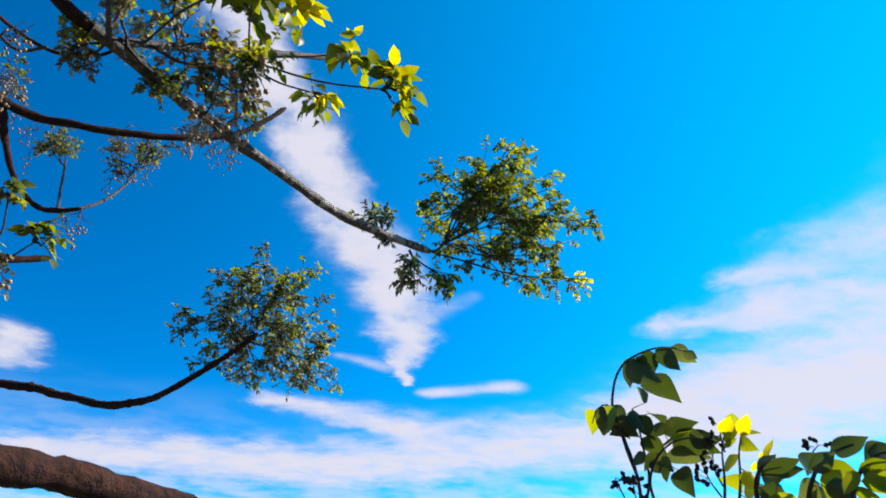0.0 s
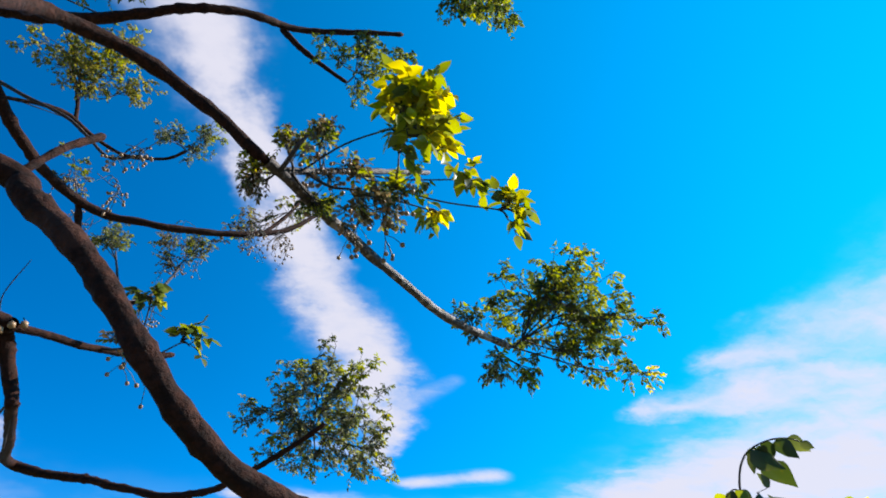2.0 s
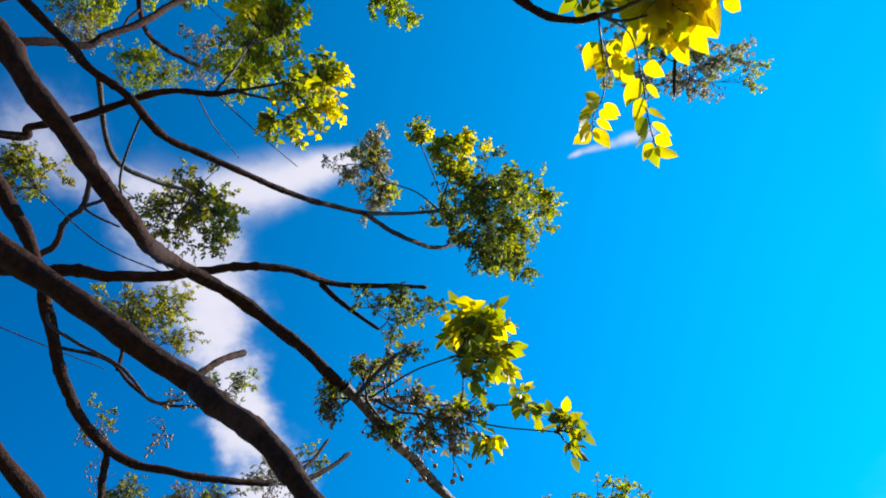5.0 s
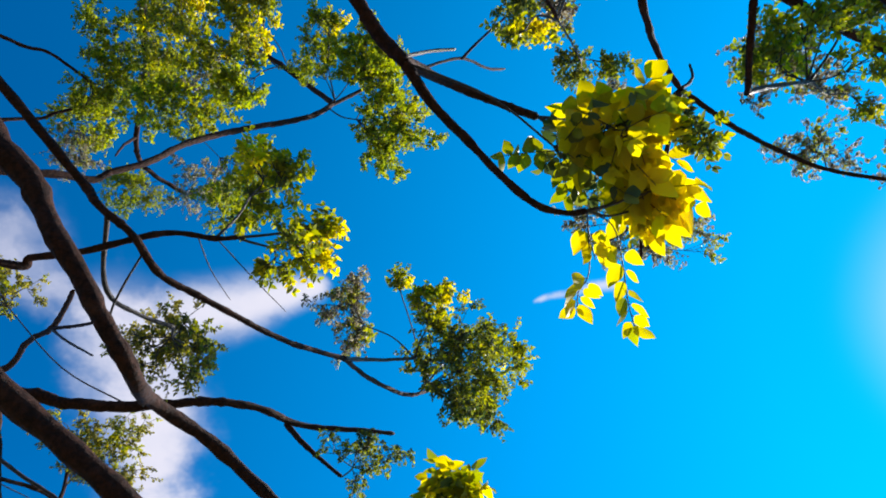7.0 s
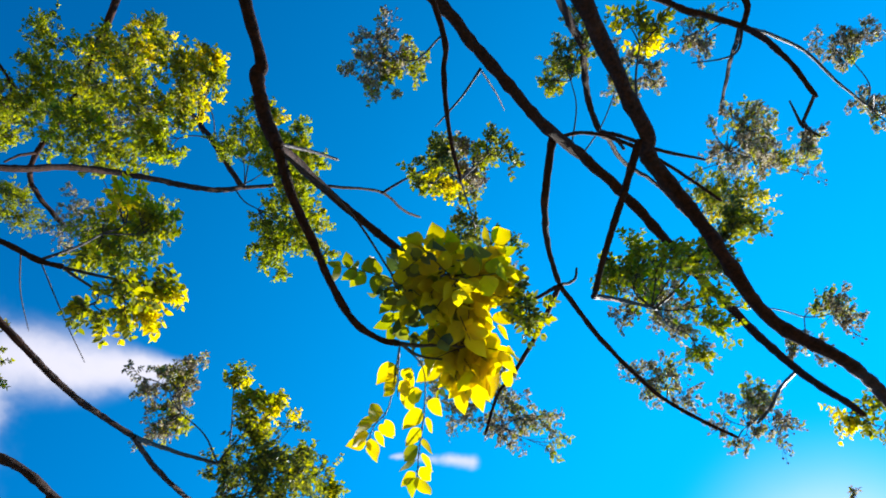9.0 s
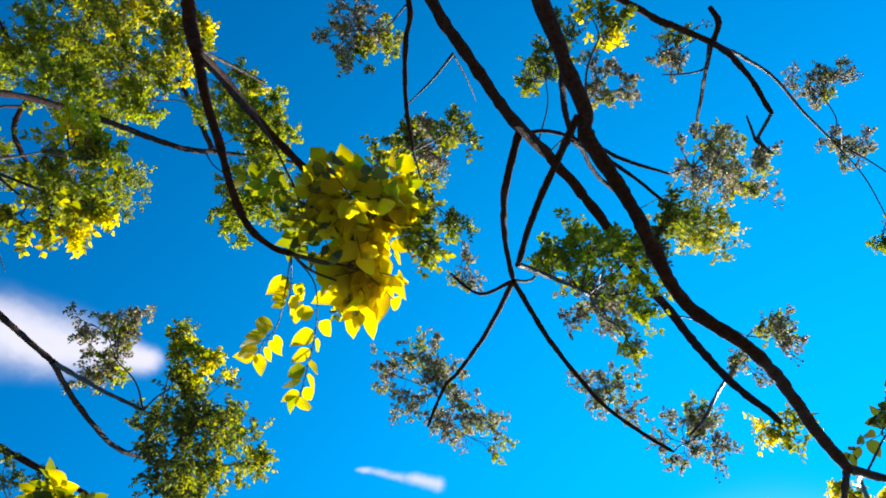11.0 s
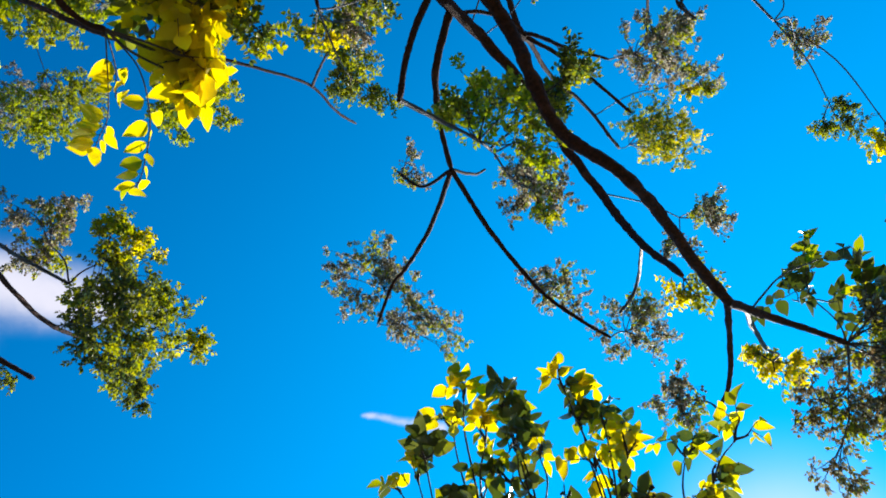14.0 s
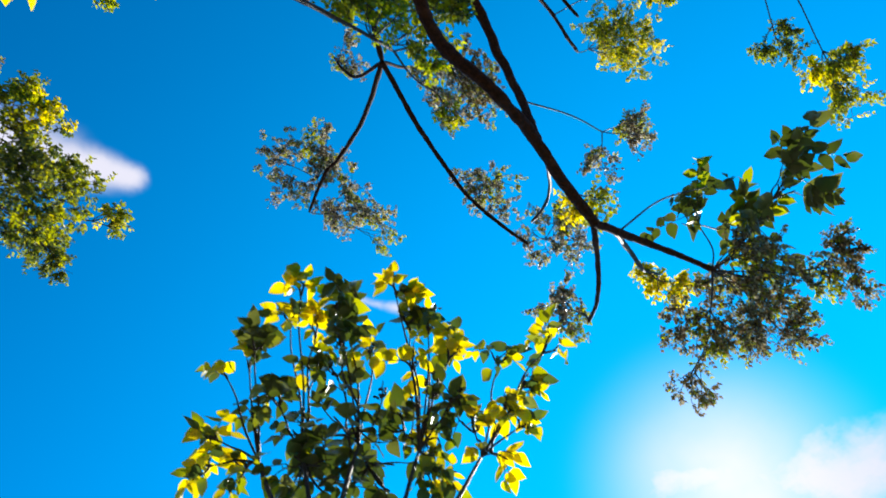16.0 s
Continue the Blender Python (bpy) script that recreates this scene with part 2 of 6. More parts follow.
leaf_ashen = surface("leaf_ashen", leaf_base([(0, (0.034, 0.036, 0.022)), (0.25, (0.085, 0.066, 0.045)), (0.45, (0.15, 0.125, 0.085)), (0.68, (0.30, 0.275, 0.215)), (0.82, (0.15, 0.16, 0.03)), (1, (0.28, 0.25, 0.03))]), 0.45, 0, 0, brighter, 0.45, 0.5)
# material and share of the sun-side clumps: sunlight put into leaf colour
SUNLIT_TONES = {"leaf_ashen": (leaf_turning, 0.26), "leaf_lime": (leaf_turning, 0.30), "leaf_olive": (leaf_turning, 0.25), "leaf_broad": (leaf_sprig, 0.2), "leaf_dark": (leaf_turning, 0.24), "leaf_green": (leaf_turning, 0.28), "leaf_turning": (leaf_yellow, 0.30), "leaf_brown": (leaf_turning, 0.18), "leaf_yellow": (leaf_turning, 0.05), "leaf_sprig": (leaf_turning, 0.0), "leaf_mixed": (leaf_yellow, 0.2)}
bud_skin = surface("bud_skin", bark_base((0.008, 0.006, 0.006, 1), (0.025, 0.016, 0.014, 1), (0.05, 0.03, 0.03, 1)), 0.7)
berry_skin = surface("berry_skin", bark_base((0.14, 0.08, 0.040, 1), (0.34, 0.21, 0.11, 1), (0.45, 0.34, 0.22, 1)), 0.35)


def grass_base(n):
    place = n.add("ShaderNodeTexCoord").outputs["Object"]
    a = n.noise(place, 0.35, 5.0).outputs["Fac"]
    b = n.noise(place, 14.0, 5.0, 0.7).outputs["Fac"]
    colour = n.mix(n.ramp(b, 0.3, 0.7), (0.050, 0.058, 0.024, 1), (0.13, 0.12, 0.060, 1))
    return n.mix(n.ramp(a, 0.5, 0.68), colour, (0.20, 0.16, 0.11, 1))


grass = surface("grass", grass_base, 0.9, 0.6, 20)


# ---- ground ----
# added out of view; its tone sets the light bounced up at the branches
def build_ground():
    bm = bmesh.new()
    rings = [0, 1.5, 4, 10, 30, 90, 300, 1000, 3000]
    rows = []
    for r in rings:
        row = []
        for k in range(48 if r else 1):
            a = 2 * math.pi * k / 48
            x, y = r * math.cos(a), r * math.sin(a)
            z = 0.10 * noise.noise((x * 0.4, y * 0.4, 3.0)) * min(r / 4, 1) if r < 100 else 0
            row.append(bm.verts.new((x - 0.5, y, z)))
        rows.append(row)
    for a, b in zip(rows, rows[1:]):
        for k in range(48):
            j = (k + 1) % 48
            bm.faces.new((a[0], b[k], b[j]) if len(a) == 1 else (a[k], b[k], b[j], a[j]))
    mesh = bpy.data.meshes.new("ground")
    bm.to_mesh(mesh)
    bm.free()
    mesh.materials.append(grass)
    mesh.polygons.foreach_set("use_smooth", [True] * len(mesh.polygons))
    tagged(new("ground", mesh), "unseen ground under the trees, drawn as dry grass and bare earth", "ground", kind="structure")


build_ground()


# ---- plants: shared builders ----
class Shape:
    """Collects vertices and faces with a material slot each."""

    def __init__(self):
        self.verts, self.faces, self.slots = [], [], []

    def tube(self, points, radii, sides, slot=0, cap=True):
        frame_x = None
        base = len(self.verts)
        for i, (p, r) in enumerate(zip(points, radii)):
            ahead = (points[min(i + 1, len(points) - 1)] - points[max(i - 1, 0)])
            ahead = ahead.normalized() if ahead.length > 1e-9 else Vector((0, 0, 1))
            if frame_x is None:
                frame_x = ahead.orthogonal().normalized()
            frame_x = (frame_x - ahead * frame_x.dot(ahead)).normalized()
            frame_y = ahead.cross(frame_x)
            for k in range(sides):
                a = 2 * math.pi * k / sides
                rr = r(a) if callable(r) else r
                self.verts.append(p + (frame_x * math.cos(a) + frame_y * math.sin(a)) * rr)
        for i in range(len(points) - 1):
            for k in range(sides):
                j = (k + 1) % sides
                a = base + i * sides
                self.faces.append((a + k, a + j, a + sides + j, a + sides + k))
                self.slots.append(slot)
        if cap:
            self.faces.append(tuple(base + (len(points) - 1) * sides + k for k in range(sides)))
            self.slots.append(slot)

    def leaflet(self, place, ahead, up, length, slot=1, width=0.42, droop=0.25, fold=0.25):
        """A pointed leaflet, folded along its midrib and drooping to the tip."""
        side = ahead.cross(up)
        side = side.normalized() if side.length > 1e-6 else ahead.orthogonal().normalized()
        up = side.cross(ahead).normalized()
        base = len(self.verts)
        w = length * width / 2

        def at(t, s, h):
            return place + ahead * (length * t) + side * (w * s) + up * (length * (h - droop * t * t))
        f = fold * width / 2
        self.verts += [at(0, 0, 0), at(0.28, 1, f), at(0.64, 0.74, f * 0.8), at(1, 0, 0), at(0.64, -0.74, f * 0.8), at(0.28, -1, f)]
        for face in ((0, 1, 2, 3), (0, 3, 4, 5)):
            self.faces.append(tuple(base + i for i in face))
            self.slots.append(slot)

    def ball(self, c, r, slot):
        base = len(self.verts)
        self.verts.append(c + Vector((0, 0, r)))
        for ring in (0.5, -0.5):
            for k in range(5):
                a = 2 * math.pi * (k + (0.5 if ring < 0 else 0)) / 5
                self.verts.append(c + Vector((math.cos(a) * 0.87, math.sin(a) * 0.87, ring)) * r)
        self.verts.append(c - Vector((0, 0, r)))
        for k in range(5):
            j = (k + 1) % 5
            for face in ((0, 1 + k, 1 + j), (1 + k, 6 + k, 1 + j), (1 + j, 6 + k, 6 + j), (11, 6 + j, 6 + k)):
                self.faces.append(tuple(base + i for i in face))
                self.slots.append(slot)

    def mesh(self, name, materials, smooth=True):
        mesh = bpy.data.meshes.new(name)
        mesh.from_pydata([tuple(v) for v in self.verts], [], self.faces)
        for m in materials:
            mesh.materials.append(m)
        mesh.polygons.foreach_set("material_index", self.slots)
        mesh.polygons.foreach_set("use_smooth", [smooth] * len(mesh.polygons))
        mesh.update()
        return mesh


def child(name, mesh, parent, label=""):
    ob = new(name, mesh)
    ob.parent = parent
    ob.matrix_parent_inverse = parent.matrix_basis.inverted()
    return tagged(ob, label)


def glide(points, steps):
    """A smooth line through the points (Catmull-Rom)."""
    p = [Vector(q) for q in points]
    p = [p[0] * 2 - p[1]] + p + [p[-1] * 2 - p[-2]]
    line = []
    for i in range(1, len(p) - 2):
        a, b, c, d = p[i - 1:i + 3]
        for k in range(steps):
            t = k / steps
            line.append(0.5 * ((2 * b) + (c - a) * t + (2 * a - 5 * b + 4 * c - d) * t * t + (3 * b - a - 3 * c + d) * t ** 3))
    return line + [p[-2]]


GIRTH = 0.87


def limb(parent, name, points, seed=0, material=None, sides=10, lumps=0.22, label=""):
    """A branch through points of x, y, z and radius, with the swollen leaf scars and slight waves of real wood."""
    line = glide([p[:3] for p in points], 13)
    thick = glide([(p[3] * GIRTH, 0, 0) for p in points], 13)
    shape = Shape()
    radii, spots = [], []
    for i, p in enumerate(line):
        r = thick[i].x
        at = p * 24 + Vector((seed, 0, 0))
        swell = 1 + lumps * noise.noise(at) + lumps * 1.5 * max(0.0, noise.noise(at * 3.1) - 0.12)
        spots.append(p + noise.noise_vector(p * 8 + Vector((seed, 5, 1))) * (r * 0.35))
        wave = Vector((seed * 1.7, i * 0.9, 0))
        radii.append(lambda a, r=r * swell, q=wave: r * (1 + 0.12 * noise.noise(Vector((math.cos(a) * 1.3, math.sin(a) * 1.3, 0)) + q)))
    radii[-1] = thick[-1].x * 0.6
    shape.tube(spots, radii, sides)
    return child(name, shape.mesh(name, [material or bark]), parent, label)


def in_ball(rng, shell=0.45):
    while True:
        v = Vector((rng.uniform(-1, 1), rng.uniform(-1, 1), rng.uniform(-1, 1)))
        if 0.01 < v.length <= 1:
            return v.normalized() * (v.length ** shell)


LEAFLETS = {}


def leaflet_mesh(kind, material, width, droop, fold):
    """One unit leaflet along +x with z up, shared by all alike leaflets: an ovate blade, folded and wavy, with a drawn-out tip."""
    key = (kind, material.name)
    if key not in LEAFLETS:
        s = Shape()
        outline = ((0.0, 0.04), (0.03, 0.26), (0.08, 0.55), (0.15, 0.80), (0.24, 0.95), (0.36, 1.0), (0.48, 0.95), (0.6, 0.82), (0.71, 0.64), (0.81, 0.42), (0.89, 0.23), (0.95, 0.10), (1.0, 0.0))
        for i, (t, w) in enumerate(outline):
            half, drop = w * width / 2, -droop * t * t
            wave = 0.03 * math.sin(7 * t + 2 * kind)
            for sign in (-1, 0, 1):
                s.verts.append(Vector((t, sign * half * (1 + 0.07 * sign * math.sin(9 * t + kind)), drop + abs(sign) * (fold * half * 0.9 + wave * sign * w))))
            if i:
                p = 3 * (i - 1)
                for k in (0, 1):
                    s.faces.append((p + k, p + k + 1, p + k + 4, p + k + 3))
                    s.slots.append(0)
        LEAFLETS[key] = s.mesh("leaflet", [material])
    return LEAFLETS[key]


def pinnate(shape, single, rng, line, leaflets, length, slot, material, first=0.28, hang=0.3):
    """Leaflets in two rows along a stalk, and one at its end."""
    along = glide(line, 4)
    for j in range(leaflets):
        t = first + (1 - first) * (j / max(leaflets - 1, 1))
        i = min(int(t * (len(along) - 1)), len(along) - 2)
        p, ahead = along[i], (along[i + 1] - along[i]).normalized()
        side = ahead.cross(Vector((0, 0, 1)) + in_ball(rng) * 0.4)
        side = side.normalized() if side.length > 1e-6 else ahead.orthogonal()
        lead = ahead if j == leaflets - 1 else side * (1 if j % 2 else -1) + ahead * rng.uniform(0.3, 0.8)
        lead = (lead + in_ball(rng) * 0.3 - Vector((0, 0, rng.uniform(0, 2 * hang)))).normalized()
        up = (Vector((0, 0, 1)) + in_ball(rng) * 0.7).normalized()
        if abs(up.dot(lead)) > 0.93:
            up = lead.orthogonal().normalized()
        now = length * rng.uniform(0.65, 1.2)
        if single is not None:
            single.append((p, lead, up, now, rng.randrange(3), material))
        else:
            shape.leaflet(p, lead, up, now, slot, rng.uniform(0.42, 0.66), rng.uniform(0.05, 0.35), rng.uniform(0.1, 0.6))


def set_leaflets(holder, single):
    """Each leaflet as an object of its own, on shared meshes."""
    for p, lead, up, size_now, kind, material in single:
        mesh = leaflet_mesh(kind, material, (0.52, 0.62, 0.72)[kind], (0.08, 0.2, 0.34)[kind], (0.15, 0.3, 0.5)[kind])
        side = up.cross(lead).normalized()
        up = lead.cross(side).normalized()
        ob = new("leaflet", mesh)
        ob.parent = holder
        turn = Matrix((lead, side, up)).transposed().to_4x4()
        ob.matrix_basis = Matrix.Translation(p) @ turn @ Matrix.Diagonal((size_now, size_now, size_now, 1))


def drape(parent, points, leaves, length, material, seed, begin=0.35):
    """A thin arching twig with single large leaves hanging from it."""
    rng = random.Random(seed)
    line = glide([p[:3] for p in points], 5)
    thick = glide([(p[3], 0, 0) for p in points], 5)
    shape, single = Shape(), []
    shape.tube(line, [q.x for q in thick], 6, 0)
    for k in range(leaves):
        t = begin + (1 - begin) * (k / max(leaves - 1, 1))
        i = min(int(t * (len(line) - 1)), len(line) - 2)
        p, ahead = line[i], (line[i + 1] - line[i]).normalized()
        side = ahead.cross(Vector((0, 0, 1)))
        side = side.normalized() if side.length > 1e-6 else Vector((1, 0, 0))
        lead = (side * (0.8 if k % 2 else -0.8) + ahead * 0.5 + in_ball(rng) * 0.4 - Vector((0, 0, rng.uniform(0.4, 1.3)))).normalized()
        up = (Vector((0, 0, 1)) + side * rng.uniform(-0.7, 0.7) + in_ball(rng) * 0.4).normalized()
        if abs(up.dot(lead)) > 0.93:
            up = lead.orthogonal().normalized()
        start = p + lead * 0.008
        shape.tube([p, start], [0.0011, 0.0009], 3, 0, False)
        single.append((start, lead, up, length * rng.uniform(0.75, 1.15), rng.randrange(3), material))
    twig = child("twig", shape.mesh("twig", [twig_bark]), parent)
    set_leaflets(twig, single)
    return twig


def berry(parent, place, r):
    """One round berry on its short stalk."""
    shape = Shape()
    place = Vector(place)
    shape.ball(place, r, 1)
    shape.tube([place + Vector((-0.02, 0.012, 0.025)), place + Vector((0, 0, 0.5 * r))], [0.0015, 0.0012], 4, 0, False)
    return child("berry", shape.mesh("berry", [stalk_skin, berry_skin]), parent, "round yellow-brown berry")


# clumps facing this way are coloured as sunlit
SUNLIT_SIDE = Vector((0.62, 0.20, 0.75))


def foliage(parent, root, centre, size, tufts, leaves, leaflets, length, material, seed, loose=False, berries=0, label=""):
    """Leaves at the end of a branch: main twigs fan out from a heart on the branch's side of the crown, and each
    carries a clump of feathered leaves; size: the radii along x, y, z. Clumps towards the sun take a second material,
    sunlight put into the leaf colour. loose: each leaflet is an object of its own."""
    rng = random.Random(seed)
    root, centre = Vector(root), Vector(centre)
    shape, single = Shape(), ([] if loose else None)
    sunlit, share = SUNLIT_TONES[material.name]
    gauge = 0.8 + 6 * length
    if not loose:
        length, tufts, leaves = length * 0.76, round(tufts * 1.4) + 3, round(leaves * 1.5)
    reach = 1.6 * length * leaflets / 8
    size = [max(0.35 * s, s - 0.8 * reach) if loose else 1.06 * s for s in size]
    mean = sum(size) / 3
    away = centre - root
    heart = centre - away * min(1.0, 0.75 * mean / max(away.length, 1e-6))
    sag = Vector((0, 0, -0.04 * away.length))
    stem = glide([root, (root + heart) / 2 + in_ball(rng) * 0.1 * (heart - root).length + sag, heart], 5)
    shape.tube(stem, [(0.0030 if loose else 0.0050) * gauge * (1 - 0.03 * i) for i in range(len(stem))], 6, 2, False)
    clumps = min(9, tufts) if loose else max(3, min(9, tufts // 7))
    turn = rng.uniform(0, 6.28)
    goals = []
    k = 0
    while len(goals) < clumps:
        h, a = 1 - 2 * ((k % clumps) + 0.5) / clumps, turn + k * 2.39996
        r = math.sqrt(1 - h * h)
        out = (Vector((r * math.cos(a), r * math.sin(a), h)) + in_ball(rng) * 0.3).normalized()
        k += 1
        if away.length > 0.5 * mean and out.dot(away.normalized()) < -0.7 and k < 4 * clumps:
            continue
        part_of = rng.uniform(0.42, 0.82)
        goals.append((out.dot(SUNLIT_SIDE) + rng.uniform(-0.55, 0.55), centre + Vector((out.x * size[0], out.y * size[1], out.z * size[2])) * part_of))
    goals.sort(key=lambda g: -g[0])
    lines = []
    for _, goal in goals:
        span = (goal - heart).length
        line = glide([heart, (heart + goal) / 2 + in_ball(rng) * 0.16 * span, goal], 4)
        shape.tube(line, [0.0037 * gauge * (1 - 0.06 * i) for i in range(len(line))], 5, 2, False)
        lines.append(line)
    for k in range(tufts):
        c = k % clumps
        v = in_ball(rng, 0.5) * 0.52
        tip = goals[c][1] + Vector((v.x * size[0], v.y * size[1], v.z * size[2]))
        # the clumps most towards the sun come first and are painted lit
        sun_side = (c + 0.5) / clumps < share
        start = lines[c][rng.randrange(4, len(lines[c]))]
        span = tip - start
        bend = start + span * 0.5 + in_ball(rng) * 0.16 * span.length - Vector((0, 0, 0.06 * span.length))
        twig = glide([start, bend, tip], 2)
        shape.tube(twig, [0.0021 * gauge * (1 - 0.1 * i) for i in range(len(twig))], 4, 2, False)
        out = (tip - heart).normalized() if (tip - heart).length > 1e-6 else Vector((0, 0, 1))
        for q in range(leaves):
            base = twig[rng.randrange(max(1, len(twig) - 3), len(twig))]
            way = (out * 0.6 + in_ball(rng, 0.3) * 1.1 + Vector((0, 0, 0.2))).normalized()
            span_now = length * (rng.uniform(1.9, 3.4) if loose else rng.uniform(1.7, 3.3)) * (leaflets / 8)
            droop = Vector((0, 0, -span_now * rng.uniform(0.0, 0.5)))
            line = [base + way * (span_now * t) + droop * (t * t) for t in (0, 0.5, 1)]
            thin = 0.0007 + 0.012 * length
            shape.tube(line, [thin * f for f in (1.3, 1.0, 0.6)], 3, 0, False)
            light = rng.random() < (0.8 if sun_side else 0.07)
            pinnate(shape, single, rng, line, leaflets, length, 3 if light else 1, sunlit if light else material)
    kind_name = "spray" if loose else "foliage"
    tuft = child(kind_name, shape.mesh(kind_name, [stalk_skin, material, twig_bark, sunlit]), parent, label)
    tagged(tuft, kind="stuff")
    if loose:
        set_leaflets(tuft, single)
    if berries:
        fruit_bunch(parent, rng, lines, mean, berries)
    return tuft


def hanging_berries(parent, place, mean, berries, seed):
    """A bunch of berries below a branch."""
    rng = random.Random(seed)
    place = Vector(place)
    lines = [glide([place + in_ball(rng) * 0.2 * mean, place + in_ball(rng) * 0.4 * mean, place + in_ball(rng) * 0.9 * mean], 3) for k in range(4)]
    shape = Shape()
    for line in lines:
        shape.tube(line, [0.0022 - 0.00015 * i for i in range(len(line))], 4, 0, False)
    child("twig", shape.mesh("twig", [twig_bark]), parent)
    fruit_bunch(parent, rng, lines, mean, berries)


def fruit_bunch(parent, rng, lines, mean, berries):
    """Hanging panicles of small round berries, each on a thin stalk."""
    fruit = Shape()
    hangers = max(2, berries // 12)
    for k in range(hangers):
        top = rng.choice(rng.choice(lines)[3:])
        end = top + in_ball(rng) * 0.55 * mean - Vector((0, 0, rng.uniform(0.5, 1.1) * mean))
        axis = glide([top, (top + end) / 2 + in_ball(rng) * 0.1 * mean, end], 4)
        fruit.tube(axis, [0.0016] * len(axis), 4, 0, False)
        for j in range(berries // hangers):
            hold = axis[rng.randrange(3, len(axis))]
            goal = hold + in_ball(rng) * 0.05 - Vector((0, 0, 0.03))
            fruit.tube([hold, (hold + goal) / 2 + Vector((0, 0, 0.006)), goal], [0.0011] * 3, 3, 0, False)
            fruit.ball(goal, rng.uniform(0.0056, 0.0082), 1)
    bunch = child("fruit", fruit.mesh("fruit", [stalk_skin, berry_skin]), parent, "small round yellow-brown berries on thin stalks")
    tagged(bunch, kind="stuff")


def sprig(parent, points, leaves, material, seed):
    """A thin stem with large single leaves, each from its foot to its tip."""
    rng = random.Random(seed)
    line = glide([p[:3] for p in points], 5)
    shape, single = Shape(), []
    shape.tube(line, [q.x for q in glide([(p[3], 0, 0) for p in points], 5)], 6, 0)
    sunlit = SUNLIT_TONES[material.name][0]
    for foot, tip in leaves:
        foot, tip = Vector(foot), Vector(tip)
        near = min(line, key=lambda p: (p - foot).length)
        shape.tube([near, foot], [0.0010, 0.0008], 4, 0, False)
        lead = tip - foot
        size_now = lead.length * 1.06
        lead.normalize()
        up = Vector((0.1, 0.75, 0.45)) + in_ball(rng) * 0.75
        up = (up - lead * up.dot(lead)).normalized()
        # one leaf in five, at random, has the paired material
        single.append((foot, lead, up, size_now, rng.randrange(3), sunlit if rng.random() < 0.2 else material))
    twig = child("twig", shape.mesh("twig", [twig_bark]), parent)
    set_leaflets(twig, single)
    return twig


def bud_stalk(parent, points, seed):
    """A thin stalk with a few dark withered buds at its end."""
    rng = random.Random(seed)
    shape = Shape()
    line = glide([p[:3] for p in points], 5)
    shape.tube(line, [q.x for q in glide([(p[3], 0, 0) for p in points], 5)], 5, 0)
    for k in range(6):
        hold = line[-1 - rng.randrange(5)]
        goal = hold + in_ball(rng) * 0.022
        shape.tube([hold, goal], [0.0007, 0.0006], 3, 0, False)
        for j in range(2):
            way = in_ball(rng).normalized()
            shape.tube([goal, goal + way * 0.005, goal + way * 0.010], [0.0022, 0.0042, 0.0012], 6, 1)
    return child("bud_stalk", shape.mesh("bud_stalk", [twig_bark, bud_skin]), parent, "dark withered buds on a thin stalk")


# ---- the tree ----
tree = tagged(new("tree"), "broad spreading tree with brown bark, green and yellowing feathered leaves", "tree")
tree.matrix_basis = Matrix.Translation((-1.75, -1.05, 0))
limb(tree, "trunk", [(-1.72, -1.10, -0.10, 0.19), (-1.78, -1.08, 0.6, 0.15), (-1.72, -1.0, 1.3, 0.14), (-1.78, -1.02, 2.0, 0.135), (-1.74, -1.05, 2.7, 0.12), (-1.70, -1.10, 3.6, 0.085), (-1.62, -1.08, 4.6, 0.05), (-1.5, -0.95, 5.6, 0.02)], 3, sides=18, lumps=0.08, label="rough brown trunk")
limb(tree, "limb", [(-1.750, -1.050, 2.500, 0.0577), (-1.390, -0.095, 3.214, 0.0414), (-1.040, 0.363, 3.135, 0.0345), (-0.805, 0.579, 2.929, 0.0268), (-0.648, 0.794, 2.817, 0.0207), (-0.768, 1.029, 3.091, 0.0211), (-0.611, 1.235, 3.138, 0.0199), (-0.324, 1.382, 2.946, 0.0167)], 1, sides=12)
limb(tree, "branch", [(-0.324, 1.382, 2.946, 0.0167), (-0.118, 1.691, 2.884, 0.0157), (0.081, 2.014, 2.859, 0.0152), (0.304, 2.313, 2.893, 0.0148)], 1, material=blotted_bark, sides=12)
limb(tree, "branch", [(-0.296, 1.408, 2.934, 0.0113), (-0.223, 1.646, 3.145, 0.0116), (-0.109, 1.893, 3.358, 0.0113), (-0.013, 2.157, 3.584, 0.0113)], 2, material=twig_bark, sides=8)
limb(tree, "twig", [(-0.299, 1.405, 2.935, 0.0083), (-0.195, 1.250, 2.891, 0.0060), (-0.114, 1.142, 2.835, 0.0045)], 3, material=twig_bark, sides=8)
limb(tree, "limb", [(-1.750, -1.050, 1.900, 0.0452), (-1.115, 0.325, 2.609, 0.0314), (-0.499, 0.802, 2.464, 0.0220), (-0.379, 0.842, 2.393, 0.0214), (-0.259, 0.833, 2.287, 0.0193), (-0.154, 0.848, 2.171, 0.0176), (-0.068, 0.922, 2.076, 0.0175), (0.036, 1.020, 2.036, 0.0186), (0.092, 1.170, 2.026, 0.0214), (0.161, 1.313, 2.009, 0.0239), (0.243, 1.448, 1.984, 0.0261)], 4, sides=14)
limb(tree, "twig", [(-0.425, 0.843, 2.424, 0.0063), (-0.412, 0.885, 2.523, 0.0069), (-0.405, 0.942, 2.606, 0.0075)], 5, material=bark, sides=8)
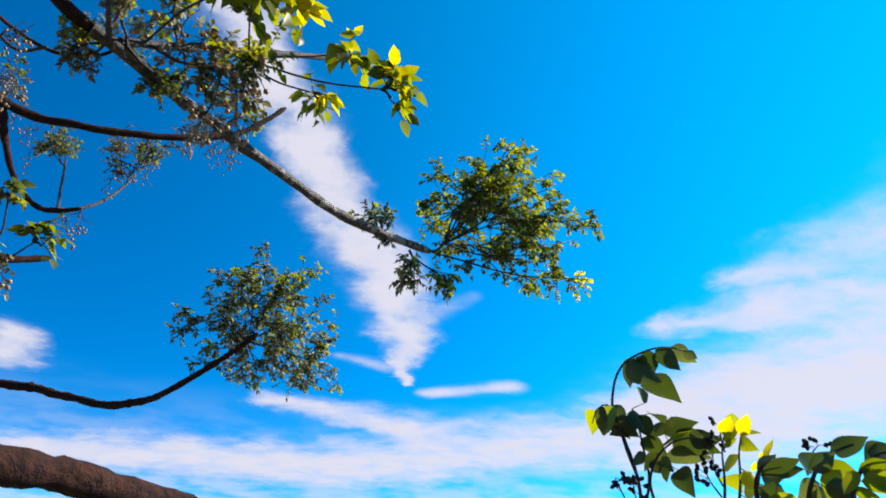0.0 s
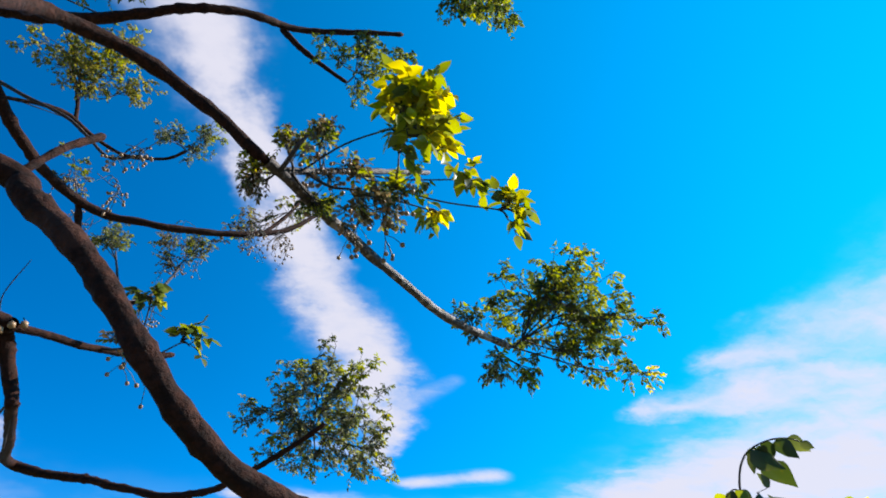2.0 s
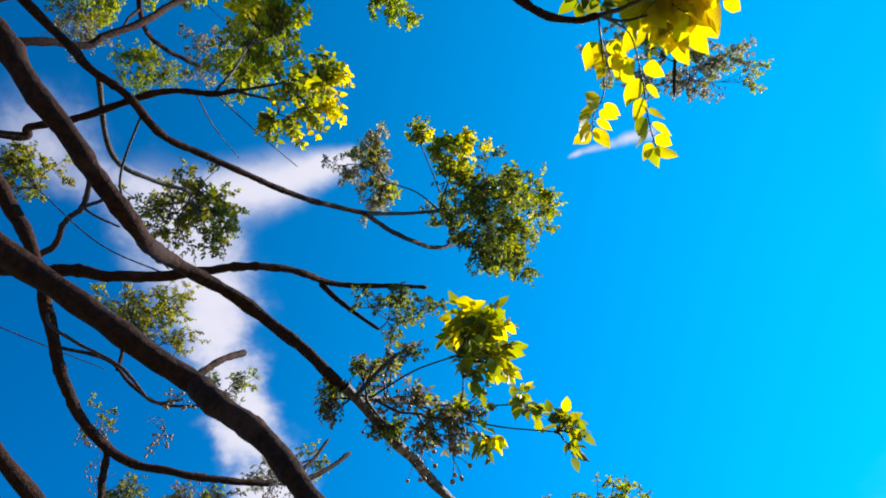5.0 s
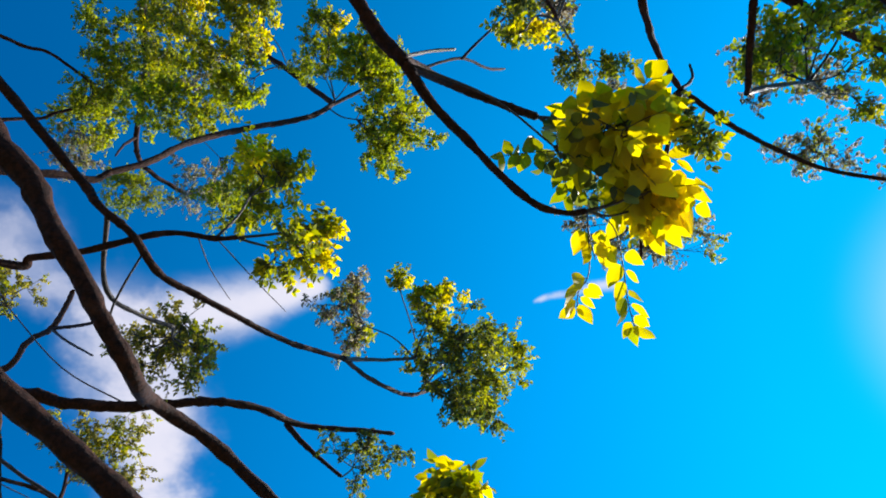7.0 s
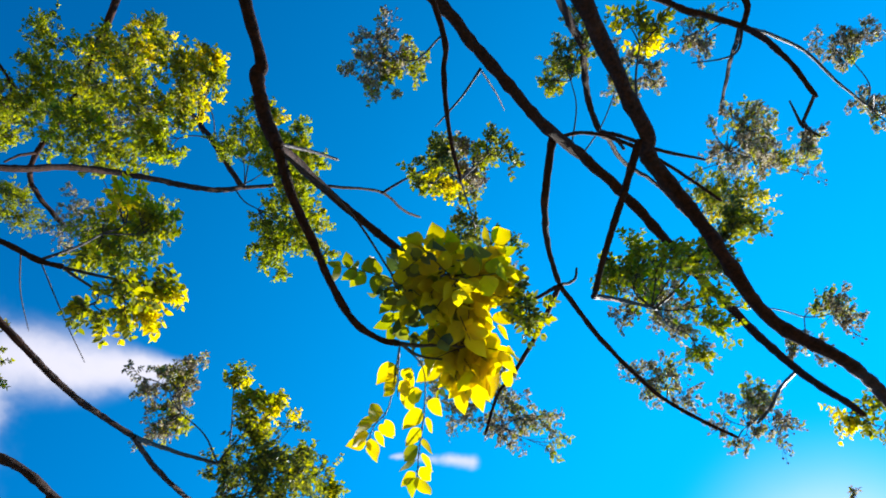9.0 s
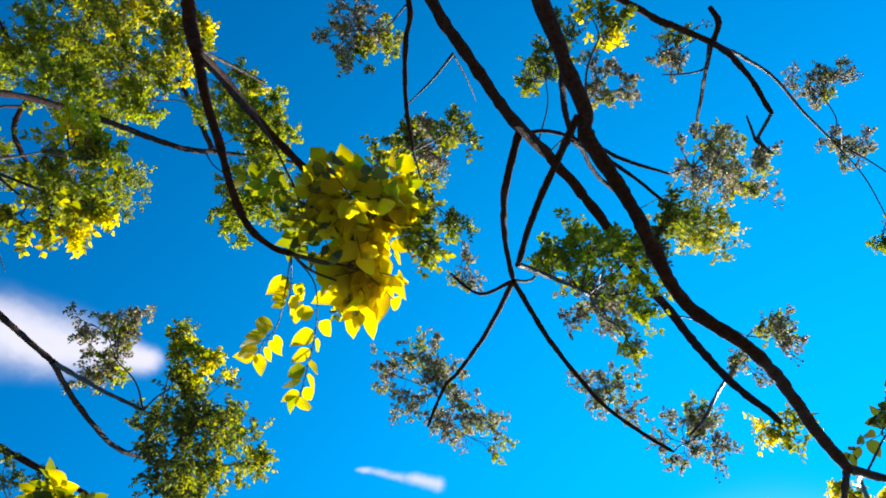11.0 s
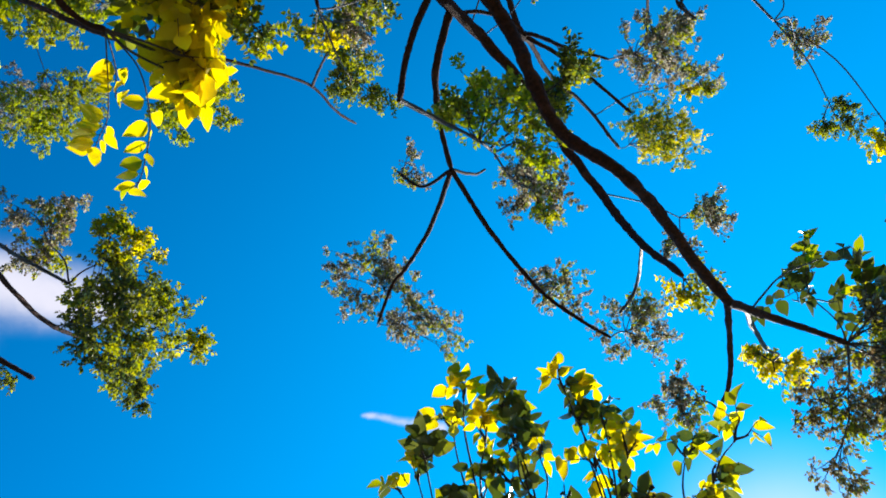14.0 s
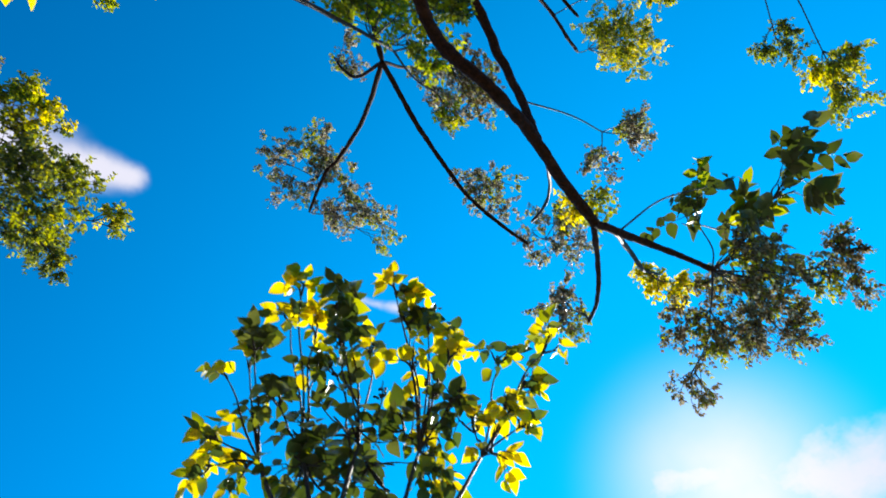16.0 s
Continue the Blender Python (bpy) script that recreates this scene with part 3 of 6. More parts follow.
limb(tree, "limb", [(-1.750, -1.050, 2.700, 0.0724), (-2.585, 0.523, 4.618, 0.0531), (-2.418, 1.515, 4.633, 0.0442), (-2.255, 1.817, 4.445, 0.0400), (-2.174, 2.133, 4.234, 0.0358), (-2.085, 2.453, 4.029, 0.0316), (-1.917, 2.769, 3.917, 0.0281), (-1.566, 2.940, 3.903, 0.0241), (-1.260, 3.153, 4.002, 0.0211), (-1.010, 3.370, 4.197, 0.0188), (-0.838, 3.530, 4.507, 0.0170)], 6, sides=12)
limb(tree, "branch", [(-1.127, 3.254, 4.074, 0.0154), (-1.039, 3.363, 4.299, 0.0136), (-0.978, 3.449, 4.558, 0.0115)], 7, sides=8)
limb(tree, "limb", [(-1.943, 2.755, 3.917, 0.0215), (-1.920, 2.872, 3.696, 0.0181), (-1.909, 3.021, 3.580, 0.0160), (-1.834, 3.118, 3.524, 0.0146), (-1.632, 3.124, 3.529, 0.0122)], 8, sides=12)
limb(tree, "branch", [(-1.792, 3.119, 3.525, 0.0117), (-1.813, 3.365, 3.682, 0.0110), (-1.852, 3.604, 3.915, 0.0103), (-1.912, 3.830, 4.210, 0.0094)], 9, material=twig_bark, sides=8)
limb(tree, "twig", [(-1.760, 3.120, 3.526, 0.0088), (-2.042, 3.401, 3.887, 0.0083), (-2.299, 3.660, 4.231, 0.0073)], 10, material=twig_bark, sides=8)
limb(tree, "limb", [(-1.750, -1.050, 2.000, 0.0346), (-1.390, 0.500, 2.753, 0.0229), (-1.045, 1.391, 2.641, 0.0191), (-1.002, 1.483, 2.596, 0.0203), (-0.968, 1.564, 2.582, 0.0215)], 11, sides=12)
limb(tree, "limb", [(-0.968, 1.564, 2.582, 0.0230), (-0.994, 1.602, 2.568, 0.0226), (-0.965, 1.642, 2.481, 0.0201), (-0.923, 1.641, 2.395, 0.0178)], 12, sides=12)
limb(tree, "branch", [(-0.940, 1.642, 2.430, 0.0178), (-1.245, 2.071, 2.480, 0.0187), (-1.566, 2.500, 2.564, 0.0195), (-2.209, 3.359, 2.733, 0.0288), (-2.015, 3.412, 2.692, 0.0271), (-1.775, 3.431, 2.670, 0.0250), (-1.566, 3.403, 2.624, 0.0230), (-1.288, 3.332, 2.583, 0.0204), (-1.052, 3.230, 2.595, 0.0182), (-0.843, 3.136, 2.668, 0.0161), (-0.663, 3.063, 2.751, 0.0143), (-0.513, 2.994, 2.833, 0.0127)], 13, sides=8)
limb(tree, "branch", [(-0.968, 1.564, 2.582, 0.0129), (-0.886, 1.758, 2.618, 0.0120), (-0.825, 1.904, 2.657, 0.0113), (-0.770, 2.020, 2.714, 0.0108)], 14, sides=8)
limb(tree, "limb", [(-1.750, -1.050, 2.900, 0.0708), (-3.061, 1.416, 4.267, 0.0518), (-2.458, 1.962, 4.503, 0.0432), (-2.151, 1.964, 4.481, 0.0389), (-1.845, 1.995, 4.451, 0.0346), (-1.535, 2.003, 4.449, 0.0304), (-1.239, 2.020, 4.528, 0.0264), (-0.983, 2.141, 4.644, 0.0233), (-0.796, 2.337, 4.770, 0.0210), (-0.530, 2.448, 4.884, 0.0177), (-0.267, 2.560, 5.002, 0.0145)], 15, sides=12)
limb(tree, "limb", [(-0.869, 2.306, 4.739, 0.0199), (-0.742, 2.336, 4.595, 0.0166), (-0.610, 2.404, 4.519, 0.0134), (-0.516, 2.462, 4.484, 0.0113)], 16, sides=12)
limb(tree, "limb", [(-1.750, -1.050, 2.600, 0.0302), (-1.533, -0.006, 3.588, 0.0194), (-1.157, 0.528, 3.584, 0.0162), (-1.051, 0.625, 3.513, 0.0149), (-0.937, 0.720, 3.479, 0.0139), (-0.873, 0.834, 3.476, 0.0132), (-0.784, 0.938, 3.530, 0.0128), (-0.668, 1.056, 3.594, 0.0121), (-0.558, 1.176, 3.679, 0.0116), (-0.473, 1.277, 3.787, 0.0114), (-0.385, 1.380, 3.906, 0.0112)], 17, sides=12)
limb(tree, "branch", [(-0.385, 1.380, 3.906, 0.0101), (-0.276, 1.541, 4.173, 0.0095), (-0.120, 1.709, 4.478, 0.0084)], 18, material=twig_bark, sides=8)
limb(tree, "branch", [(-0.385, 1.380, 3.906, 0.0123), (-0.318, 1.660, 4.204, 0.0125), (-0.167, 1.941, 4.505, 0.0119), (-0.029, 2.153, 4.881, 0.0116)], 19, sides=8)
limb(tree, "limb", [(-1.750, -1.050, 2.800, 0.0268), (-1.661, 0.391, 2.976, 0.0166), (-1.275, 0.754, 3.349, 0.0139), (-1.212, 0.762, 3.405, 0.0134), (-1.097, 0.762, 3.457, 0.0126), (-0.951, 0.733, 3.507, 0.0114), (-0.844, 0.727, 3.548, 0.0106), (-0.722, 0.746, 3.553, 0.0096), (-0.647, 0.737, 3.543, 0.0089)], 20, sides=12)
limb(tree, "limb", [(-1.750, -1.050, 3.200, 0.0308), (-1.712, 0.348, 3.565, 0.0199), (-1.443, 0.692, 4.077, 0.0166), (-1.359, 0.704, 4.218, 0.0166), (-1.275, 0.699, 4.406, 0.0168), (-1.229, 0.682, 4.684, 0.0174), (-1.084, 0.673, 5.013, 0.0177), (-0.925, 0.683, 5.340, 0.0179), (-0.790, 0.685, 5.660, 0.0183), (-0.719, 0.654, 5.989, 0.0188)], 21, sides=12)
limb(tree, "limb", [(-0.726, 0.658, 5.954, 0.0206), (-0.970, 0.607, 6.426, 0.0220), (-1.289, 0.506, 6.937, 0.0232), (-1.650, 0.407, 7.466, 0.0245)], 22, sides=12)
limb(tree, "limb", [(-1.750, -1.050, 4.500, 0.0599), (-2.595, -0.623, 7.577, 0.0431), (-3.168, 0.506, 8.762, 0.0359), (-3.331, 0.941, 8.975, 0.0349), (-3.585, 1.543, 9.139, 0.0328), (-3.680, 1.904, 9.375, 0.0323), (-3.571, 2.176, 9.604, 0.0314), (-3.360, 2.422, 9.820, 0.0300)], 23, sides=12)
limb(tree, "limb", [(-1.750, -1.050, 2.700, 0.0292), (-0.668, -0.594, 2.954, 0.0186), (-0.240, -0.067, 3.068, 0.0155), (-0.197, 0.028, 3.081, 0.0169), (-0.145, 0.103, 3.054, 0.0176), (-0.093, 0.152, 3.003, 0.0178)], 24, sides=12)
limb(tree, "branch", [(-0.093, 0.152, 3.003, 0.0131), (-0.033, 0.240, 3.022, 0.0121), (0.042, 0.306, 2.979, 0.0110), (0.115, 0.370, 2.931, 0.0098), (0.182, 0.418, 2.899, 0.0089), (0.246, 0.434, 2.898, 0.0084), (0.286, 0.428, 2.896, 0.0080)], 25, sides=8)
limb(tree, "branch", [(-0.093, 0.152, 3.003, 0.0131), (-0.081, 0.174, 3.177, 0.0145), (0.008, 0.231, 3.328, 0.0143), (0.125, 0.274, 3.359, 0.0133), (0.244, 0.315, 3.370, 0.0121)], 26, sides=8)
limb(tree, "twig", [(-0.101, 0.144, 3.011, 0.0048), (-0.044, 0.139, 3.140, 0.0047), (0.015, 0.138, 3.220, 0.0047)], 27, material=twig_bark, sides=8)
limb(tree, "limb", [(-1.750, -1.050, 3.700, 0.0568), (-0.652, -0.871, 4.368, 0.0406), (0.058, -0.645, 4.706, 0.0339), (0.430, -0.497, 4.857, 0.0339), (0.802, -0.350, 5.010, 0.0339), (1.142, -0.298, 5.247, 0.0350), (1.538, -0.149, 5.232, 0.0331), (1.830, 0.047, 5.000, 0.0293), (2.039, 0.197, 4.671, 0.0248), (2.120, 0.301, 4.267, 0.0200), (2.175, 0.345, 3.845, 0.0153)], 28, sides=12)
limb(tree, "limb", [(0.900, -0.332, 5.116, 0.0262), (0.978, 0.001, 5.051, 0.0219), (1.133, 0.235, 5.231, 0.0198), (1.333, 0.450, 5.334, 0.0170)], 29, sides=12)
limb(tree, "limb", [(1.333, 0.450, 5.334, 0.0190), (1.419, 0.857, 5.646, 0.0178), (1.418, 1.207, 5.795, 0.0157), (1.395, 1.372, 5.843, 0.0146), (1.432, 1.694, 5.882, 0.0121)], 30, sides=12)
limb(tree, "limb", [(1.333, 0.450, 5.334, 0.0189), (1.647, 0.634, 5.386, 0.0180), (1.930, 0.770, 5.394, 0.0167), (2.179, 0.866, 5.339, 0.0152), (2.423, 0.906, 5.247, 0.0136), (2.673, 0.910, 5.144, 0.0119)], 31, sides=12)
limb(tree, "branch", [(1.333, 0.450, 5.334, 0.0120), (1.521, 0.418, 5.674, 0.0106), (1.630, 0.362, 6.049, 0.0102)], 32, sides=8)
limb(tree, "branch", [(1.333, 0.450, 5.334, 0.0138), (1.249, 0.631, 5.536, 0.0119), (1.140, 0.657, 5.744, 0.0106), (1.072, 0.654, 5.948, 0.0099)], 33, sides=8)
limb(tree, "branch", [(2.127, 0.306, 4.224, 0.0101), (2.372, 0.468, 4.596, 0.0103), (2.447, 0.603, 4.703, 0.0097), (2.457, 0.705, 4.752, 0.0091)], 34, material=twig_bark, sides=8)
limb(tree, "limb", [(-1.750, -1.050, 3.000, 0.0465), (-0.102, -0.735, 3.154, 0.0324), (0.737, -0.321, 3.522, 0.0270), (0.890, -0.210, 3.629, 0.0278), (1.080, -0.119, 3.637, 0.0272), (1.213, 0.004, 3.513, 0.0251), (1.370, 0.124, 3.420, 0.0234), (1.549, 0.150, 3.323, 0.0215), (1.756, 0.203, 3.375, 0.0215), (1.957, 0.283, 3.417, 0.0214), (2.165, 0.353, 3.444, 0.0211)], 35, sides=12)
limb(tree, "branch", [(2.145, 0.346, 3.440, 0.0173), (2.347, 0.331, 3.536, 0.0164), (2.565, 0.305, 3.586, 0.0146), (2.744, 0.282, 3.598, 0.0128)], 36, sides=8)
limb(tree, "branch", [(2.145, 0.346, 3.440, 0.0134), (2.286, 0.462, 3.533, 0.0122), (2.431, 0.605, 3.615, 0.0104), (2.526, 0.743, 3.709, 0.0091)], 37, sides=8)
limb(tree, "branch", [(2.240, 0.339, 3.485, 0.0118), (2.412, 0.385, 3.650, 0.0116), (2.628, 0.455, 3.793, 0.0104)], 38, material=twig_bark, sides=8)
limb(tree, "twig", [(2.272, 0.336, 3.501, 0.0047), (2.415, 0.173, 3.660, 0.0040), (2.626, 0.040, 3.818, 0.0033)], 39, material=twig_bark, sides=8)
limb(tree, "branch", [(0.826, -0.239, 3.585, 0.0157), (0.826, -0.019, 3.514, 0.0133), (0.842, 0.123, 3.515, 0.0119), (0.881, 0.263, 3.565, 0.0107)], 40, sides=8)
limb(tree, "branch", [(0.881, 0.263, 3.565, 0.0102), (1.026, 0.256, 3.708, 0.0094), (1.198, 0.252, 3.830, 0.0074), (1.300, 0.262, 3.989, 0.0067)], 41, material=twig_bark, sides=8)
limb(tree, "limb", [(-1.750, -1.050, 3.900, 0.0359), (-0.049, -1.035, 4.648, 0.0239), (1.085, -1.102, 4.841, 0.0199), (1.315, -1.124, 4.849, 0.0187), (1.538, -1.155, 4.859, 0.0175)], 42, sides=12)
limb(tree, "limb", [(1.538, -1.155, 4.859, 0.0189), (1.562, -1.059, 4.639, 0.0166), (1.647, -0.960, 4.493, 0.0142), (1.800, -0.847, 4.424, 0.0117)], 43, sides=12)
limb(tree, "branch", [(1.538, -1.155, 4.859, 0.0175), (1.509, -1.248, 4.847, 0.0173), (1.421, -1.291, 4.837, 0.0172)], 44, sides=8)
limb(tree, "branch", [(1.538, -1.155, 4.859, 0.0116), (1.763, -1.228, 4.998, 0.0113), (2.043, -1.267, 5.115, 0.0105), (2.343, -1.230, 5.223, 0.0095), (2.636, -1.209, 5.314, 0.0086)], 45, material=twig_bark, sides=8)
limb(tree, "branch", [(1.526, -1.154, 4.859, 0.0131), (1.900, -1.192, 5.647, 0.0139), (2.282, -1.072, 6.333, 0.0129)], 46, sides=8)
limb(tree, "limb", [(-1.750, -1.050, 3.500, 0.0251), (-0.427, -0.946, 3.999, 0.0153), (0.106, -0.459, 4.130, 0.0128), (0.202, -0.276, 4.138, 0.0115), (0.302, -0.088, 4.170, 0.0103), (0.425, 0.080, 4.241, 0.0092)], 47, sides=12)
limb(tree, "limb", [(-1.750, -1.050, 4.000, 0.0433), (0.083, -1.069, 4.587, 0.0298), (0.855, -0.934, 5.357, 0.0249), (1.018, -0.872, 5.640, 0.0249), (1.187, -0.728, 5.876, 0.0241), (1.393, -0.582, 6.035, 0.0229), (1.525, -0.580, 6.198, 0.0227)], 48, sides=12)
limb(tree, "branch", [(0.935, -0.326, 5.154, 0.0141), (1.070, -0.414, 5.210, 0.0132), (1.260, -0.456, 5.246, 0.0120), (1.358, -0.427, 5.277, 0.0114)], 49, sides=8)
limb(tree, "branch", [(1.393, -0.582, 6.035, 0.0179), (1.542, -0.573, 5.785, 0.0153), (1.631, -0.541, 5.571, 0.0135), (1.879, -0.566, 5.374, 0.0103)], 50, sides=8)
limb(tree, "limb", [(1.442, -0.581, 6.095, 0.0181), (1.691, -0.563, 5.982, 0.0161), (1.966, -0.511, 5.882, 0.0140), (2.292, -0.428, 5.776, 0.0115)], 51, sides=12)
limb(tree, "limb", [(1.504, -0.580, 6.172, 0.0185), (1.841, -0.512, 6.599, 0.0184), (2.286, -0.497, 6.957, 0.0175), (2.654, -0.407, 7.187, 0.0163), (2.862, -0.362, 7.339, 0.0158)], 52, sides=12)
limb(tree, "branch", [(-2.153, 2.227, 4.169, 0.0123), (-2.016, 2.454, 4.305, 0.0122), (-1.955, 2.655, 4.317, 0.0118), (-1.829, 2.793, 4.295, 0.0111), (-1.635, 2.853, 4.320, 0.0102), (-1.518, 2.854, 4.380, 0.0097)], 53, sides=8)
limb(tree, "branch", [(-1.990, 2.538, 4.310, 0.0138), (-2.027, 2.528, 4.460, 0.0126), (-2.101, 2.496, 4.641, 0.0113)], 54, sides=8)
limb(tree, "branch", [(-1.021, 0.650, 3.504, 0.0097), (-1.051, 0.888, 3.477, 0.0089), (-0.991, 1.006, 3.533, 0.0082), (-0.914, 1.091, 3.609, 0.0076)], 55, material=twig_bark, sides=8)
limb(tree, "twig", [(-0.714, 0.745, 3.552, 0.0027), (-0.620, 0.895, 3.584, 0.0020), (-0.531, 1.032, 3.622, 0.0015)], 56, material=twig_bark, sides=8)
limb(tree, "twig", [(-0.774, 0.738, 3.551, 0.0027), (-0.760, 0.870, 3.592, 0.0021), (-0.723, 0.999, 3.637, 0.0015)], 57, material=twig_bark, sides=8)
limb(tree, "limb", [(-3.585, 1.543, 9.139, 0.0228), (-3.580, 1.578, 8.802, 0.0157), (-3.512, 1.616, 8.451, 0.0118)], 69, sides=12)
limb(tree, "limb", [(-1.750, -1.050, 4.900, 0.0386), (-4.549, -0.118, 7.335, 0.0261), (-4.152, 0.430, 8.105, 0.0217), (-3.882, 0.521, 8.167, 0.0187), (-3.710, 0.654, 8.209, 0.0164), (-3.554, 0.800, 8.234, 0.0141)], 70, sides=12)
limb(tree, "limb", [(-1.750, -1.050, 4.800, 0.0343), (-4.300, 0.845, 6.731, 0.0226), (-3.968, 1.119, 7.787, 0.0188), (-3.753, 1.084, 7.940, 0.0168), (-3.471, 1.010, 8.111, 0.0141)], 71, sides=12)
limb(tree, "branch", [(-0.730, 0.659, 5.937, 0.0151), (-0.457, 0.556, 6.312, 0.0146), (-0.116, 0.467, 6.701, 0.0140), (0.153, 0.432, 7.093, 0.0137), (0.385, 0.535, 7.455, 0.0136), (0.578, 0.574, 7.827, 0.0137)], 72, sides=8)
limb(tree, "branch", [(0.153, 0.432, 7.093, 0.0143), (0.265, 0.226, 6.213, 0.0102), (0.382, 0.051, 5.469, 0.0067)], 73, sides=8)
limb(tree, "twig", [(-0.968, 1.564, 2.582, 0.0051), (-1.040, 1.715, 2.521, 0.0049), (-1.077, 1.834, 2.443, 0.0044), (-1.123, 1.920, 2.380, 0.0040)], 74, material=twig_bark, sides=8)
limb(tree, "twig", [(-0.936, 1.642, 2.422, 0.0042), (-1.079, 1.779, 2.391, 0.0036), (-1.201, 1.903, 2.391, 0.0032)], 75, material=twig_bark, sides=8)
limb(tree, "twig", [(-0.977, 1.542, 2.586, 0.0022), (-0.950, 1.492, 2.628, 0.0017), (-0.868, 1.433, 2.688, 0.0011)], 76, material=twig_bark, sides=8)
limb(tree, "twig", [(0.304, 2.313, 2.893, 0.0040), (0.562, 2.350, 2.834, 0.0030), (0.725, 2.348, 2.818, 0.0020)], 77, material=twig_bark, sides=8)
limb(tree, "twig", [(-0.914, 0.762, 3.478, 0.0045), (-1.000, 0.928, 3.391, 0.0042), (-0.990, 1.046, 3.355, 0.0038), (-0.951, 1.153, 3.331, 0.0035), (-0.920, 1.226, 3.335, 0.0033)], 78, material=twig_bark, sides=8)
limb(tree, "branch", [(-2.189, 2.060, 4.283, 0.0114), (-2.102, 2.117, 4.167, 0.0106), (-1.773, 2.227, 4.028, 0.0095), (-1.655, 2.263, 3.945, 0.0090), (-1.531, 2.324, 3.846, 0.0085), (-1.365, 2.299, 3.830, 0.0080)], 79, material=twig_bark, sides=8)
limb(tree, "limb", [(-1.750, -1.050, 2.900, 0.0428), (-3.359, 2.325, 5.254, 0.0295), (-2.927, 2.375, 5.364, 0.0246), (-2.554, 2.047, 5.171, 0.0210), (-2.208, 1.802, 4.892, 0.0180), (-1.919, 1.532, 4.588, 0.0153), (-1.672, 1.289, 4.309, 0.0129)], 80, sides=12)
limb(tree, "branch", [(-2.208, 1.802, 4.892, 0.0129), (-1.741, 1.501, 4.364, 0.0093), (-1.385, 1.253, 3.932, 0.0068)], 81, sides=8)
limb(tree, "branch", [(-2.208, 1.802, 4.892, 0.0096), (-1.787, 1.588, 4.370, 0.0071), (-1.406, 1.398, 3.924, 0.0046)], 82, material=twig_bark, sides=8)

limb(tree, "twig", [(1.546, -1.168, 4.888, 0.0085), (1.589, -1.063, 4.920, 0.0070), (1.554, -1.008, 4.971, 0.0055), (1.447, -0.957, 5.076, 0.0040)], 90, material=twig_bark, sides=8)
limb(tree, "twig", [(0.385, -0.471, 4.897, 0.0095), (0.353, -0.322, 4.972, 0.0070), (0.286, -0.133, 5.090, 0.0045)], 91, material=twig_bark, sides=8)
limb(tree, "twig", [(0.399, -0.463, 4.910, 0.0060), (0.522, -0.413, 5.073, 0.0045), (0.619, -0.367, 5.237, 0.0030)], 92, material=twig_bark, sides=8)
limb(tree, "branch", [(1.835, -0.876, 4.513, 0.0098), (1.823, -0.722, 4.482, 0.0085)], 93, material=twig_bark, sides=8)
limb(tree, "twig", [(1.823, -0.722, 4.482, 0.0085), (1.926, -0.710, 4.468, 0.0060)], 94, material=twig_bark, sides=8)
limb(tree, "twig", [(1.731, -0.810, 4.506, 0.0050), (1.823, -0.722, 4.482, 0.0080)], 95, material=twig_bark, sides=8)
limb(tree, "twig", [(-2.936, 2.314, 4.592, 0.0045), (-2.586, 2.567, 4.586, 0.0040), (-2.298, 2.814, 4.619, 0.0030)], 96, material=twig_bark, sides=8)
# leaf tufts: root on the branch, middle, radii, leaves, leaflets a leaf, leaflet length
foliage(tree, (0.304, 2.313, 2.893), (0.489, 2.410, 3.075), (0.321, 0.261, 0.240), 65, 5, 7, 0.029, leaf_green, 5162, label="dense green feathered leaves")
foliage(tree, (-0.566, 3.019, 2.804), (-0.563, 3.183, 2.946), (0.396, 0.336, 0.315), 80, 6, 7, 0.030, leaf_dark, 1391)
foliage(tree, (-0.275, 1.476, 2.994), (0.042, 1.338, 3.047), (0.111, 0.135, 0.144), 9, 4, 7, 0.045, leaf_turning, 3483, loose=True, label="feathered leaves turning yellow-green")
foliage(tree, (-0.249, 1.561, 3.070), (-0.204, 1.516, 3.108), (0.111, 0.088, 0.080), 6, 3, 7, 0.027, leaf_brown, 5756, berries=60, label="brownish withering feathered leaves")
foliage(tree, (-1.026, 3.382, 4.355), (-1.241, 3.515, 4.368), (0.297, 0.235, 0.223), 15, 4, 7, 0.027, leaf_brown, 6989, berries=60, label="brownish withering feathered leaves")
foliage(tree, (-1.886, 3.733, 4.084), (-1.781, 3.593, 4.201), (0.267, 0.204, 0.173), 21, 4, 7, 0.027, leaf_brown, 490, berries=45, label="brownish withering feathered leaves")
foliage(tree, (-2.189, 3.549, 4.083), (-2.170, 3.479, 4.166), (0.209, 0.168, 0.148), 17, 4, 7, 0.027, leaf_dark, 1482)
foliage(tree, (-0.868, 1.800, 2.629), (-0.732, 1.745, 2.606), (0.064, 0.067, 0.069), 5, 2, 7, 0.027, leaf_brown, 6557, berries=15, label="brownish withering feathered leaves")
foliage(tree, (-0.914, 1.091, 3.609), (-1.049, 1.295, 3.837), (0.205, 0.202, 0.202), 50, 4, 9, 0.021, leaf_olive, 7035, label="dense green feathered leaves")
foliage(tree, (-2.024, 2.528, 4.450), (-1.836, 2.349, 4.488), (0.321, 0.241, 0.230), 62, 4, 9, 0.024, leaf_olive, 1092, label="dense green feathered leaves")
foliage(tree, (-1.518, 2.854, 4.380), (-1.510, 2.825, 4.462), (0.188, 0.156, 0.144), 26, 4, 7, 0.020, leaf_dark, 3328)
foliage(tree, (-0.147, 1.971, 4.559), (0.144, 1.807, 4.537), (0.317, 0.309, 0.313), 55, 5, 9, 0.032, leaf_green, 9145, label="dense green feathered leaves")
